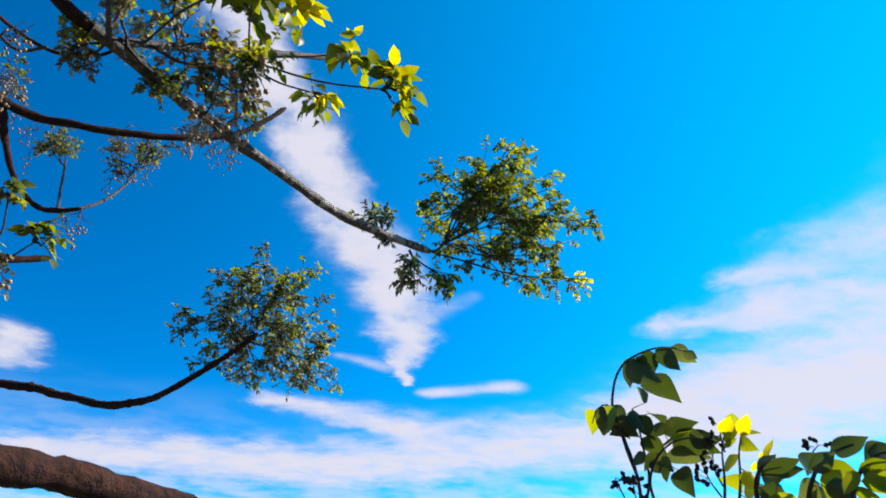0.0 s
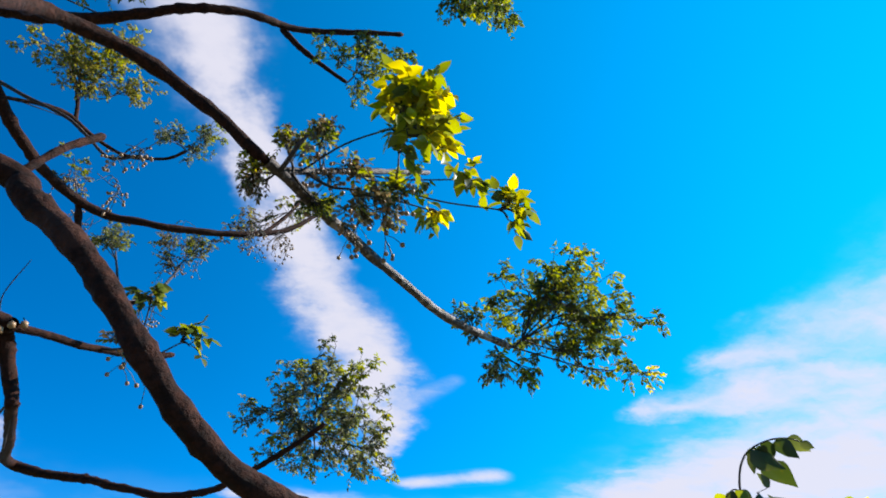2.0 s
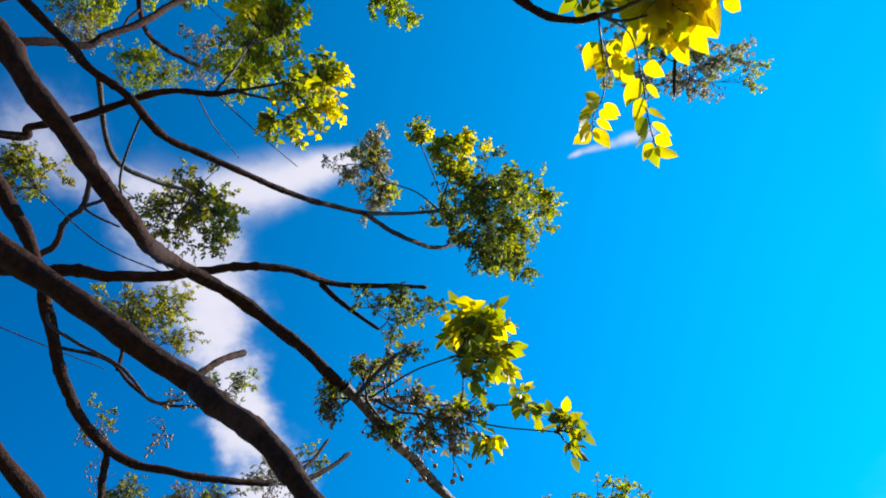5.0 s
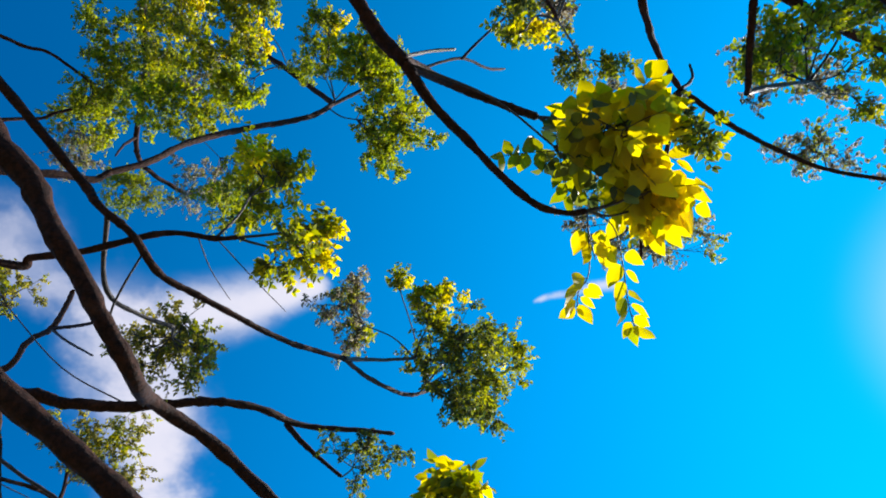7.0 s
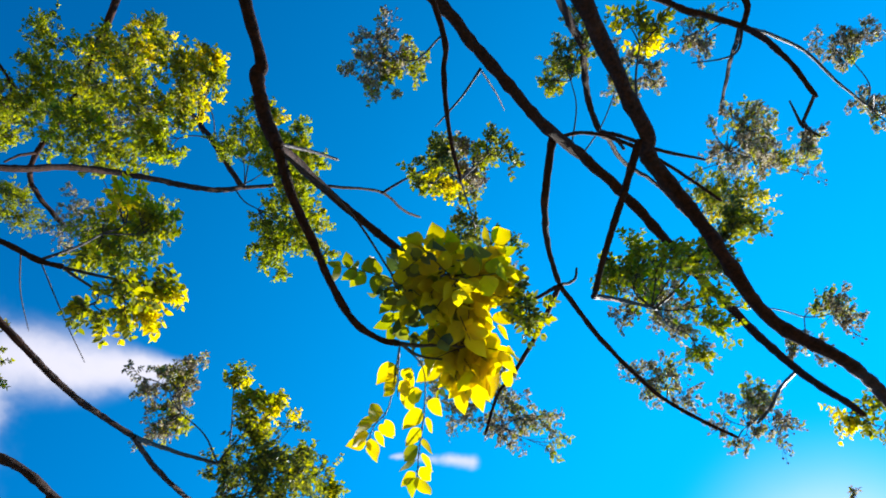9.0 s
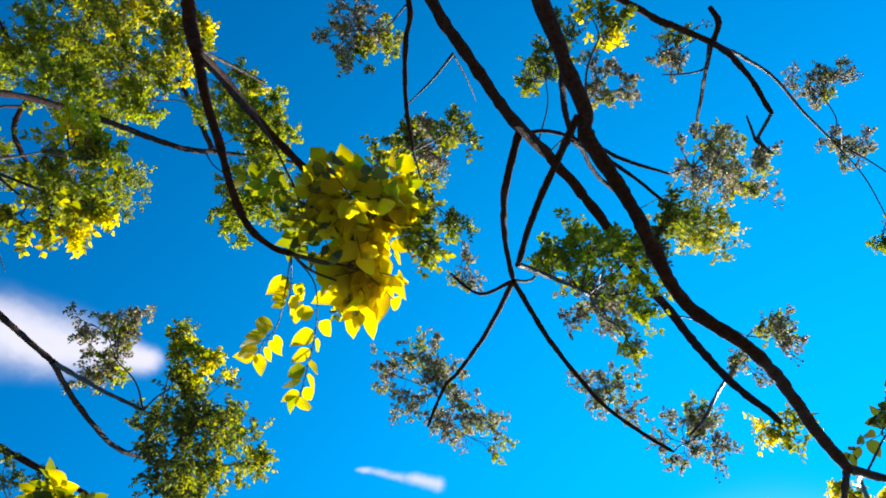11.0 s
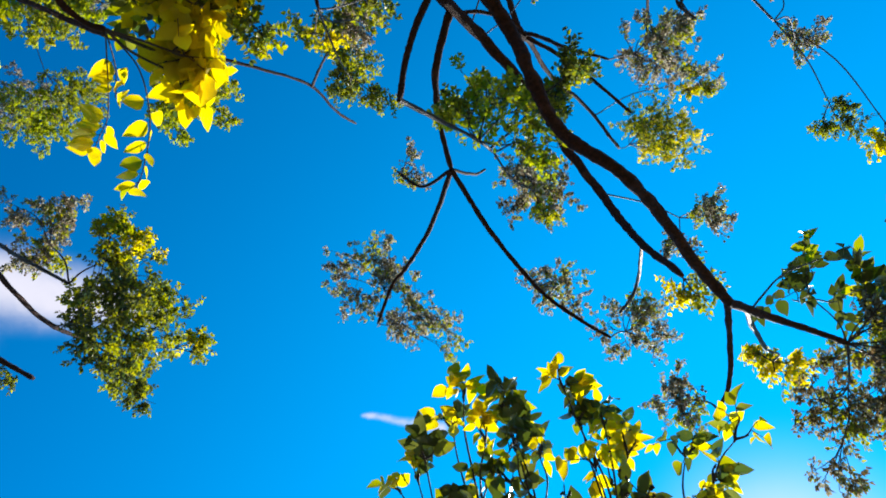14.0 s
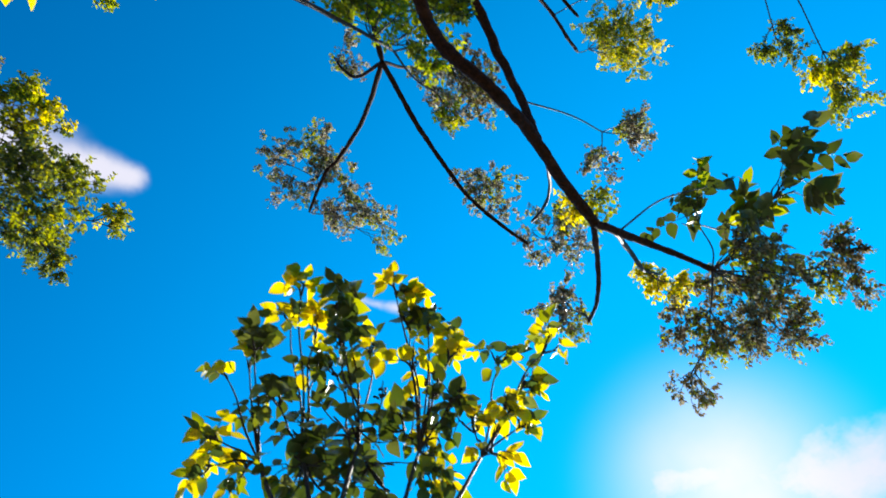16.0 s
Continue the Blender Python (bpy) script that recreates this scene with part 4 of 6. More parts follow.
foliage(tree, (-0.120, 1.709, 4.478), (-0.525, 1.763, 5.041), (0.200, 0.225, 0.215), 30, 5, 7, 0.028, leaf_ashen, 4297, berries=43, label="grey-green feathered leaves with brown hearts")
foliage(tree, (-0.120, 1.709, 4.478), (-0.024, 1.518, 4.673), (0.172, 0.117, 0.139), 10, 4, 9, 0.036, leaf_turning, 1746, label="feathered leaves turning yellow-green")
foliage(tree, (-0.516, 2.462, 4.484), (-0.364, 2.245, 4.400), (0.243, 0.155, 0.190), 28, 4, 7, 0.024, leaf_green, 1641, label="dense green feathered leaves")
foliage(tree, (-0.722, 0.746, 3.553), (-0.676, 0.667, 3.980), (0.131, 0.183, 0.162), 12, 4, 9, 0.036, leaf_turning, 9862, label="feathered leaves turning yellow-green")
foliage(tree, (-0.647, 0.737, 3.543), (-0.489, 0.815, 3.611), (0.115, 0.081, 0.094), 5, 4, 9, 0.036, leaf_turning, 4563, label="feathered leaves turning yellow-green")
foliage(tree, (-0.749, 0.667, 5.848), (-0.358, 0.808, 5.771), (0.273, 0.273, 0.273), 43, 5, 9, 0.032, leaf_lime, 5493, label="light green feathered leaves")
foliage(tree, (-0.755, 0.669, 5.824), (-0.471, 0.369, 5.723), (0.270, 0.228, 0.245), 60, 5, 7, 0.032, leaf_lime, 7264, label="light green feathered leaves in the sun")
foliage(tree, (-3.360, 2.422, 9.820), (-3.013, 2.249, 9.662), (0.458, 0.362, 0.406), 50, 5, 7, 0.035, leaf_ashen, 8069, berries=60, label="grey-green feathered leaves with brown hearts")
foliage(tree, (0.244, 0.315, 3.370), (0.357, 0.279, 2.997), (0.110, 0.092, 0.100), 7, 3, 5, 0.060, leaf_yellow, 4784, loose=True, label="bright yellow backlit leaves")
foliage(tree, (-0.093, 0.152, 3.003), (0.236, 0.323, 2.997), (0.040, 0.036, 0.038), 5, 2, 9, 0.045, leaf_green, 5478, loose=True, label="dense green feathered leaves")
foliage(tree, (0.286, 0.428, 2.896), (0.415, 0.408, 2.973), (0.060, 0.055, 0.058), 5, 3, 4, 0.058, leaf_yellow, 7171, loose=True, label="bright yellow backlit leaves")
foliage(tree, (0.244, 0.315, 3.370), (0.395, 0.292, 3.040), (0.055, 0.045, 0.050), 5, 3, 4, 0.058, leaf_yellow, 4290, loose=True, label="bright yellow backlit leaves")
foliage(tree, (0.286, 0.428, 2.896), (0.409, 0.426, 3.027), (0.066, 0.055, 0.060), 5, 2, 9, 0.026, leaf_green, 8072, label="dense green feathered leaves")
foliage(tree, (1.205, 0.253, 3.841), (1.238, 0.141, 3.867), (0.235, 0.180, 0.200), 24, 4, 9, 0.032, leaf_lime, 3658, label="light green feathered leaves in the sun")
foliage(tree, (1.300, 0.262, 3.989), (1.826, 0.290, 5.313), (0.286, 0.230, 0.249), 48, 5, 7, 0.024, leaf_brown, 9732, label="brownish withering feathered leaves")
foliage(tree, (2.673, 0.910, 5.144), (2.958, 0.813, 5.463), (0.271, 0.257, 0.264), 42, 5, 7, 0.025, leaf_ashen, 6882, berries=47, label="grey-green feathered leaves with brown hearts")
foliage(tree, (2.249, 0.878, 5.313), (2.448, 0.850, 5.842), (0.234, 0.224, 0.229), 32, 5, 7, 0.025, leaf_ashen, 8089, berries=44, label="grey-green feathered leaves with brown hearts")
foliage(tree, (1.406, 1.464, 5.854), (1.273, 1.444, 6.186), (0.336, 0.313, 0.324), 50, 5, 7, 0.028, leaf_ashen, 7331, berries=53, label="grey-green feathered leaves with brown hearts")
foliage(tree, (1.432, 1.694, 5.882), (1.750, 1.650, 6.277), (0.355, 0.279, 0.310), 50, 5, 7, 0.026, leaf_ashen, 6612, berries=52, label="grey-green feathered leaves with brown hearts")
foliage(tree, (1.101, 0.655, 5.861), (1.137, 0.607, 5.878), (0.159, 0.151, 0.155), 10, 4, 7, 0.025, leaf_ashen, 4231, berries=37, label="grey-green feathered leaves with brown hearts")
foliage(tree, (2.018, 0.178, 4.727), (2.700, 0.061, 4.956), (0.190, 0.215, 0.200), 17, 4, 9, 0.028, leaf_ashen, 1419, berries=42, label="dense green feathered leaves")
foliage(tree, (2.154, 0.326, 4.041), (2.366, 0.372, 4.062), (0.098, 0.073, 0.083), 5, 3, 9, 0.036, leaf_turning, 8435, label="feathered leaves turning yellow-green")
foliage(tree, (1.879, -0.566, 5.374), (2.201, -0.819, 5.578), (0.322, 0.295, 0.308), 50, 5, 7, 0.026, leaf_ashen, 2558, berries=51, label="grey-green feathered leaves with brown hearts")
foliage(tree, (2.862, -0.362, 7.339), (3.130, -0.663, 7.302), (0.444, 0.343, 0.384), 76, 5, 9, 0.028, leaf_turning, 1029, label="feathered leaves turning yellow-green")
foliage(tree, (2.636, -1.209, 5.314), (2.751, -1.727, 5.966), (0.241, 0.187, 0.209), 26, 5, 7, 0.025, leaf_ashen, 7777, berries=43, label="grey-green feathered leaves with brown hearts")
foliage(tree, (2.636, -1.209, 5.314), (3.220, -1.482, 6.083), (0.184, 0.224, 0.202), 25, 4, 7, 0.025, leaf_ashen, 7068, berries=42, label="grey-green feathered leaves with brown hearts")
foliage(tree, (1.538, -1.155, 4.859), (1.519, -1.202, 5.365), (0.185, 0.141, 0.159), 16, 4, 7, 0.025, leaf_ashen, 5188, berries=38, label="grey-green feathered leaves with brown hearts")
foliage(tree, (0.425, 0.080, 4.241), (0.536, -0.017, 4.858), (0.184, 0.154, 0.167), 18, 4, 7, 0.025, leaf_ashen, 8367, berries=39, label="grey-green feathered leaves with brown hearts")
foliage(tree, (1.046, -0.312, 5.207), (0.922, -0.861, 5.593), (0.217, 0.267, 0.242), 33, 4, 9, 0.026, leaf_green, 1591, label="dense green feathered leaves")
foliage(tree, (1.130, -0.302, 5.247), (1.319, -0.946, 5.760), (0.254, 0.187, 0.212), 26, 5, 7, 0.025, leaf_ashen, 7215, berries=43, label="grey-green feathered leaves with brown hearts")
foliage(tree, (0.140, -0.394, 4.132), (-0.048, -0.335, 4.927), (0.211, 0.211, 0.211), 28, 5, 7, 0.025, leaf_ashen, 492, berries=42, label="grey-green feathered leaves with brown hearts")
foliage(tree, (2.636, -1.209, 5.314), (3.244, -0.880, 5.175), (0.139, 0.148, 0.143), 13, 4, 9, 0.026, leaf_green, 9672, label="dense green feathered leaves")
foliage(tree, (2.526, 0.743, 3.709), (2.543, 0.823, 4.035), (0.162, 0.154, 0.156), 16, 4, 7, 0.025, leaf_ashen, 9572, berries=38, label="grey-green feathered leaves with brown hearts")
foliage(tree, (2.628, 0.455, 3.793), (2.933, 0.513, 4.120), (0.112, 0.105, 0.107), 6, 4, 9, 0.036, leaf_yellow, 5565, label="small yellow leaves at the end of a limb")
foliage(tree, (-0.270, 1.493, 3.009), (-0.064, 1.507, 2.922), (0.122, 0.101, 0.094), 7, 4, 7, 0.027, leaf_brown, 1533, berries=60, label="brownish withering feathered leaves")
foliage(tree, (-0.843, 1.862, 2.646), (-0.609, 1.774, 2.641), (0.056, 0.050, 0.048), 5, 2, 5, 0.034, leaf_green, 4604, loose=True, label="dense green feathered leaves")
foliage(tree, (-1.943, 2.755, 3.917), (-2.389, 3.155, 4.464), (0.176, 0.198, 0.207), 5, 4, 7, 0.027, leaf_brown, 1694, berries=50, label="brownish withering feathered leaves")
foliage(tree, (-3.191, 0.568, 8.792), (-3.193, 0.645, 8.595), (0.546, 0.546, 0.546), 77, 5, 9, 0.048, leaf_lime, 6083, label="light green feathered leaves")
foliage(tree, (-3.421, 1.156, 9.034), (-3.694, 1.208, 8.480), (0.361, 0.329, 0.344), 33, 4, 9, 0.048, leaf_lime, 1429, label="light green feathered leaves")
foliage(tree, (-1.521, 0.442, 7.277), (-2.029, 0.216, 6.912), (0.356, 0.305, 0.328), 31, 4, 9, 0.048, leaf_turning, 1388, label="feathered leaves turning yellow-green")
foliage(tree, (-3.168, 0.506, 8.762), (-2.527, 0.994, 7.780), (0.424, 0.305, 0.359), 45, 5, 7, 0.048, leaf_lime, 7748, label="light green feathered leaves")
foliage(tree, (-1.220, 0.528, 6.828), (-1.513, 0.294, 6.620), (0.286, 0.264, 0.274), 22, 4, 9, 0.048, leaf_turning, 3505, label="feathered leaves turning yellow-green")
foliage(tree, (-1.198, 0.535, 6.791), (-1.388, 0.084, 6.607), (0.181, 0.208, 0.195), 12, 4, 9, 0.048, leaf_turning, 6190, label="feathered leaves turning yellow-green")
foliage(tree, (-1.289, 0.506, 6.937), (-1.622, 0.661, 6.754), (0.270, 0.171, 0.216), 17, 4, 7, 0.048, leaf_lime, 4119, label="light green feathered leaves")
foliage(tree, (-3.554, 0.800, 8.234), (-3.712, 1.498, 8.103), (0.278, 0.278, 0.278), 46, 5, 7, 0.025, leaf_ashen, 6448, berries=49, label="grey-green feathered leaves with brown hearts")
foliage(tree, (0.382, 0.051, 5.469), (0.460, 0.042, 5.426), (0.197, 0.182, 0.189), 22, 4, 9, 0.032, leaf_green, 2954, label="dense green feathered leaves")
foliage(tree, (0.924, -0.195, 3.653), (0.862, -0.712, 4.182), (0.098, 0.081, 0.089), 5, 3, 9, 0.036, leaf_turning, 9841, label="feathered leaves turning yellow-green")
foliage(tree, (1.810, -0.755, 4.472), (1.865, -0.697, 4.476), (0.079, 0.079, 0.079), 5, 4, 7, 0.025, leaf_ashen, 2684, label="grey-green feathered leaves with brown hearts")
foliage(tree, (0.245, 2.243, 2.862), (0.287, 2.238, 2.783), (0.098, 0.070, 0.060), 5, 4, 7, 0.026, leaf_dark, 5754)
foliage(tree, (0.183, 2.162, 2.852), (0.144, 2.187, 2.924), (0.068, 0.064, 0.063), 5, 3, 7, 0.026, leaf_dark, 5569)
foliage(tree, (0.725, 2.348, 2.818), (0.732, 2.288, 2.792), (0.049, 0.039, 0.035), 5, 2, 9, 0.022, leaf_turning, 4451, label="feathered leaves turning yellow-green")
foliage(tree, (-0.207, 1.681, 3.176), (0.165, 1.594, 3.061), (0.053, 0.045, 0.042), 5, 2, 3, 0.045, leaf_turning, 92, loose=True, label="feathered leaves turning yellow-green")
foliage(tree, (-0.215, 1.663, 3.161), (0.277, 1.615, 2.963), (0.061, 0.057, 0.055), 5, 3, 3, 0.045, leaf_turning, 3097, loose=True, label="feathered leaves turning yellow-green")
foliage(tree, (-0.191, 1.716, 3.206), (0.053, 1.735, 3.060), (0.043, 0.035, 0.032), 5, 2, 3, 0.045, leaf_turning, 7608, loose=True, label="feathered leaves turning yellow-green")
foliage(tree, (-0.838, 1.873, 2.648), (-0.765, 1.800, 2.794), (0.043, 0.037, 0.035), 5, 2, 5, 0.034, leaf_green, 1767, loose=True, label="dense green feathered leaves")
foliage(tree, (-3.226, 0.662, 8.838), (-1.975, 1.672, 7.715), (0.402, 0.491, 0.442), 60, 5, 9, 0.034, leaf_lime, 1649, label="light green feathered leaves")
foliage(tree, (0.425, 0.080, 4.241), (0.356, 0.151, 4.859), (0.103, 0.088, 0.095), 5, 3, 9, 0.036, leaf_turning, 4246, label="feathered leaves turning yellow-green")
foliage(tree, (0.286, 0.428, 2.896), (0.425, 0.455, 3.000), (0.050, 0.055, 0.050), 5, 3, 4, 0.058, leaf_yellow, 1523, loose=True, label="bright yellow backlit leaves")
foliage(tree, (0.244, 0.315, 3.370), (0.499, 0.303, 3.010), (0.067, 0.046, 0.053), 5, 2, 9, 0.026, leaf_green, 1884, label="dense green feathered leaves")
foliage(tree, (1.300, 0.262, 3.989), (1.531, 0.355, 4.197), (0.163, 0.111, 0.129), 10, 4, 7, 0.025, leaf_ashen, 4488, label="grey-green feathered leaves with brown hearts")
foliage(tree, (0.425, 0.080, 4.241), (0.656, 0.292, 4.767), (0.154, 0.127, 0.139), 12, 4, 9, 0.026, leaf_green, 9447, label="dense green feathered leaves")
foliage(tree, (2.636, -1.209, 5.314), (3.561, -0.902, 4.998), (0.202, 0.202, 0.202), 19, 4, 9, 0.036, leaf_turning, 8073, label="feathered leaves turning yellow-green")
foliage(tree, (2.744, 0.282, 3.598), (2.800, 0.159, 4.023), (0.241, 0.187, 0.194), 5, 2, 7, 0.074, leaf_sprig, 9579, loose=True, label="large dark green leaflets")
foliage(tree, (2.744, 0.282, 3.598), (2.748, -0.143, 3.595), (0.211, 0.189, 0.193), 5, 2, 7, 0.074, leaf_sprig, 6562, loose=True, label="large dark green leaflets")
foliage(tree, (2.744, 0.282, 3.598), (2.841, 0.169, 3.540), (0.243, 0.185, 0.191), 29, 4, 7, 0.024, leaf_brown, 7647, label="brownish withering feathered leaves")
foliage(tree, (2.744, 0.282, 3.598), (3.018, 0.556, 3.683), (0.250, 0.218, 0.225), 26, 4, 9, 0.026, leaf_brown, 5352, label="brownish withering feathered leaves")
foliage(tree, (2.744, 0.282, 3.598), (3.388, 0.361, 3.917), (0.210, 0.193, 0.197), 33, 4, 9, 0.026, leaf_brown, 3321, label="brownish withering feathered leaves")
foliage(tree, (2.744, 0.282, 3.598), (3.391, -0.010, 3.817), (0.141, 0.153, 0.149), 19, 4, 9, 0.026, leaf_brown, 1113, label="brownish withering feathered leaves")
foliage(tree, (2.744, 0.282, 3.598), (2.965, 0.313, 3.830), (0.162, 0.142, 0.146), 15, 4, 7, 0.024, leaf_brown, 5554, label="brownish withering feathered leaves")
foliage(tree, (2.744, 0.282, 3.598), (2.913, 0.054, 3.814), (0.140, 0.135, 0.137), 5, 2, 7, 0.074, leaf_sprig, 9708, loose=True, label="large dark green leaflets")
foliage(tree, (-0.114, 1.142, 2.835), (-0.122, 1.148, 2.824), (0.025, 0.023, 0.023), 5, 2, 7, 0.013, leaf_brown, 7997, label="brownish withering feathered leaves")
foliage(tree, (-0.269, 1.360, 2.923), (-0.249, 1.358, 2.991), (0.019, 0.019, 0.019), 5, 2, 7, 0.011, leaf_brown, 7009, label="brownish withering feathered leaves")
foliage(tree, (1.271, 0.259, 3.944), (1.376, -0.099, 3.900), (0.099, 0.122, 0.112), 8, 4, 9, 0.032, leaf_green, 9702, label="dense green feathered leaves")
foliage(tree, (-0.719, 0.654, 5.989), (-0.847, 0.367, 6.076), (0.188, 0.223, 0.209), 25, 4, 9, 0.026, leaf_lime, 4408, label="light green feathered leaves")
foliage(tree, (-0.719, 0.654, 5.989), (-0.776, 0.155, 6.155), (0.105, 0.119, 0.114), 7, 4, 9, 0.036, leaf_turning, 4631, label="feathered leaves turning yellow-green")
foliage(tree, (-3.168, 0.506, 8.762), (-2.323, 0.673, 8.275), (0.310, 0.285, 0.297), 50, 5, 7, 0.025, leaf_ashen, 2243, berries=50, label="grey-green feathered leaves with brown hearts")
foliage(tree, (-3.168, 0.506, 8.762), (-2.540, -0.170, 8.348), (0.185, 0.161, 0.172), 14, 4, 9, 0.036, leaf_turning, 7803, label="feathered leaves turning yellow-green")
foliage(tree, (-3.554, 0.800, 8.234), (-3.381, 0.964, 8.231), (0.305, 0.230, 0.264), 39, 5, 9, 0.026, leaf_lime, 8754, label="light green feathered leaves")
foliage(tree, (-3.571, 2.176, 9.604), (-4.068, 2.374, 9.849), (0.444, 0.353, 0.394), 61, 5, 9, 0.031, leaf_lime, 8240, label="light green feathered leaves")
foliage(tree, (0.425, 0.080, 4.241), (0.552, -0.109, 4.595), (0.103, 0.081, 0.090), 6, 3, 9, 0.032, leaf_green, 2778, label="dense green feathered leaves")
foliage(tree, (2.418, -0.465, 7.039), (2.862, -1.010, 6.551), (0.165, 0.118, 0.135), 9, 4, 9, 0.036, leaf_turning, 9325, label="feathered leaves turning yellow-green")
foliage(tree, (-0.029, 2.153, 4.881), (0.433, 1.999, 4.956), (0.100, 0.082, 0.089), 5, 3, 9, 0.036, leaf_turning, 9877, label="feathered leaves turning yellow-green")
foliage(tree, (-0.029, 2.153, 4.881), (0.262, 2.304, 4.965), (0.190, 0.135, 0.157), 16, 4, 9, 0.032, leaf_green, 231, label="dense green feathered leaves")
foliage(tree, (-0.069, 2.092, 4.774), (-0.246, 1.581, 5.119), (0.067, 0.058, 0.061), 5, 2, 9, 0.036, leaf_turning, 4185, label="feathered leaves turning yellow-green")
foliage(tree, (-0.647, 0.737, 3.543), (-0.438, 0.751, 3.703), (0.046, 0.039, 0.042), 5, 2, 9, 0.036, leaf_turning, 9328, label="feathered leaves turning yellow-green")

foliage(tree, (-0.274, 1.430, 2.945), (-0.353, 1.403, 2.933), (0.055, 0.050, 0.055), 9, 3, 7, 0.018, leaf_brown, 8101, label="brownish withering feathered leaves")
foliage(tree, (-0.274, 1.430, 2.945), (-0.212, 1.500, 2.898), (0.045, 0.040, 0.045), 7, 3, 7, 0.017, leaf_green, 8102, label="dense green feathered leaves")
foliage(tree, (-0.274, 1.430, 2.945), (-0.288, 1.392, 3.009), (0.035, 0.030, 0.040), 5, 3, 7, 0.016, leaf_brown, 8103, label="brownish withering feathered leaves")
foliage(tree, (-1.595, 2.000, 4.450), (-2.650, 1.687, 5.096), (0.240, 0.200, 0.200), 34, 4, 9, 0.026, leaf_olive, 8104, label="dense green feathered leaves")
foliage(tree, (-0.013, 1.464, 2.957), (0.000, 1.399, 3.026), (0.075, 0.070, 0.100), 6, 2, 7, 0.038, leaf_green, 8105, loose=True, label="dense green feathered leaves")

hanging_berries(tree, (-1.118, 3.073, 3.973), 0.14, 40, 400)
hanging_berries(tree, (-0.986, 3.187, 4.019), 0.12, 36, 401)
hanging_berries(tree, (-1.761, 3.638, 4.343), 0.16, 40, 402)
hanging_berries(tree, (-1.425, 2.858, 3.330), 0.10, 24, 403)
hanging_berries(tree, (-1.055, 1.859, 3.445), 0.09, 26, 404)
hanging_berries(tree, (-1.327, 2.161, 3.560), 0.09, 26, 405)
hanging_berries(tree, (-2.396, 3.441, 4.291), 0.12, 24, 406)

# berries on the knotted fork
for spot in ((-0.938, 1.544, 2.570), (-0.956, 1.534, 2.552), (-0.978, 1.544, 2.532), (-0.923, 1.564, 2.582)):
    berry(tree, spot, 0.011)

# twigs hanging under the yellow leaves
drape(tree, [(0.286, 0.428, 2.896, 0.0017), (0.309, 0.496, 2.953, 0.0015), (0.331, 0.559, 2.960, 0.0012)], 6, 0.054, leaf_yellow, 900, begin=0.40)
drape(tree, [(0.286, 0.428, 2.896, 0.0017), (0.357, 0.476, 2.947, 0.0016), (0.403, 0.577, 2.998, 0.0016), (0.430, 0.682, 2.998, 0.0014), (0.443, 0.731, 2.963, 0.0012)], 13, 0.054, leaf_yellow, 901, begin=0.40)
drape(tree, [(0.286, 0.428, 2.896, 0.0017), (0.323, 0.591, 2.969, 0.0014), (0.313, 0.659, 3.007, 0.0013), (0.314, 0.701, 3.004, 0.0012)], 10, 0.054, leaf_yellow, 902, begin=0.40)

# ---- saplings ----
bush_plant = tagged(new("sapling"), "leafy young tree with dark green and yellow backlit leaves", "sapling")
bush_plant.matrix_basis = Matrix.Translation((1.62, 0.95, 0))
limb(bush_plant, "trunk", [(1.620, 0.950, -0.050, 0.026), (1.590, 0.990, 0.500, 0.022), (1.650, 0.960, 1.150, 0.018), (1.596, 0.951, 1.784, 0.0145), (1.593, 0.967, 2.014, 0.0120)], 39, material=twig_bark, sides=10)
limb(bush_plant, "branch", [(1.592, 0.968, 1.968, 0.0100), (1.507, 1.048, 2.384, 0.0075), (1.454, 1.176, 2.700, 0.0050)], 30, material=twig_bark, sides=7)
limb(bush_plant, "branch", [(1.592, 0.968, 1.968, 0.0100), (1.565, 1.040, 2.422, 0.0075), (1.549, 1.153, 2.777, 0.0050)], 31, material=twig_bark, sides=7)
limb(bush_plant, "branch", [(1.592, 0.968, 1.968, 0.0100), (1.600, 1.002, 2.410, 0.0075), (1.659, 1.048, 2.752, 0.0050)], 32, material=twig_bark, sides=7)
limb(bush_plant, "branch", [(1.592, 0.968, 1.968, 0.0100), (1.707, 0.973, 2.373, 0.0075), (1.772, 0.942, 2.679, 0.0050)], 33, material=twig_bark, sides=7)
limb(bush_plant, "branch", [(1.592, 0.968, 1.968, 0.0100), (1.778, 0.915, 2.384, 0.0075), (1.931, 0.895, 2.701, 0.0050)], 34, material=twig_bark, sides=7)
limb(bush_plant, "stem", [(1.549, 1.153, 2.777, 0.0040), (1.483, 1.036, 2.849, 0.0033), (1.400, 0.930, 2.938, 0.0027), (1.368, 0.868, 2.972, 0.0018)], 40, material=twig_bark, sides=6)
foliage(bush_plant, (1.368, 0.868, 2.972), (1.354, 0.846, 2.987), (0.050, 0.050, 0.050), 3, 2, 3, 0.046, leaf_yellow, 77, loose=True)
limb(bush_plant, "stem", [(1.549, 1.153, 2.777, 0.0040), (1.497, 1.088, 2.871, 0.0033), (1.416, 0.999, 2.924, 0.0027), (1.383, 0.955, 2.968, 0.0018)], 41, material=twig_bark, sides=6)
foliage(bush_plant, (1.383, 0.955, 2.968), (1.367, 0.936, 2.986), (0.051, 0.051, 0.051), 3, 2, 3, 0.046, leaf_mixed, 78, loose=True)
limb(bush_plant, "stem", [(1.549, 1.153, 2.777, 0.0040), (1.517, 1.073, 2.846, 0.0033), (1.463, 0.982, 2.873, 0.0027), (1.448, 0.921, 2.899, 0.0018)], 42, material=twig_bark, sides=6)
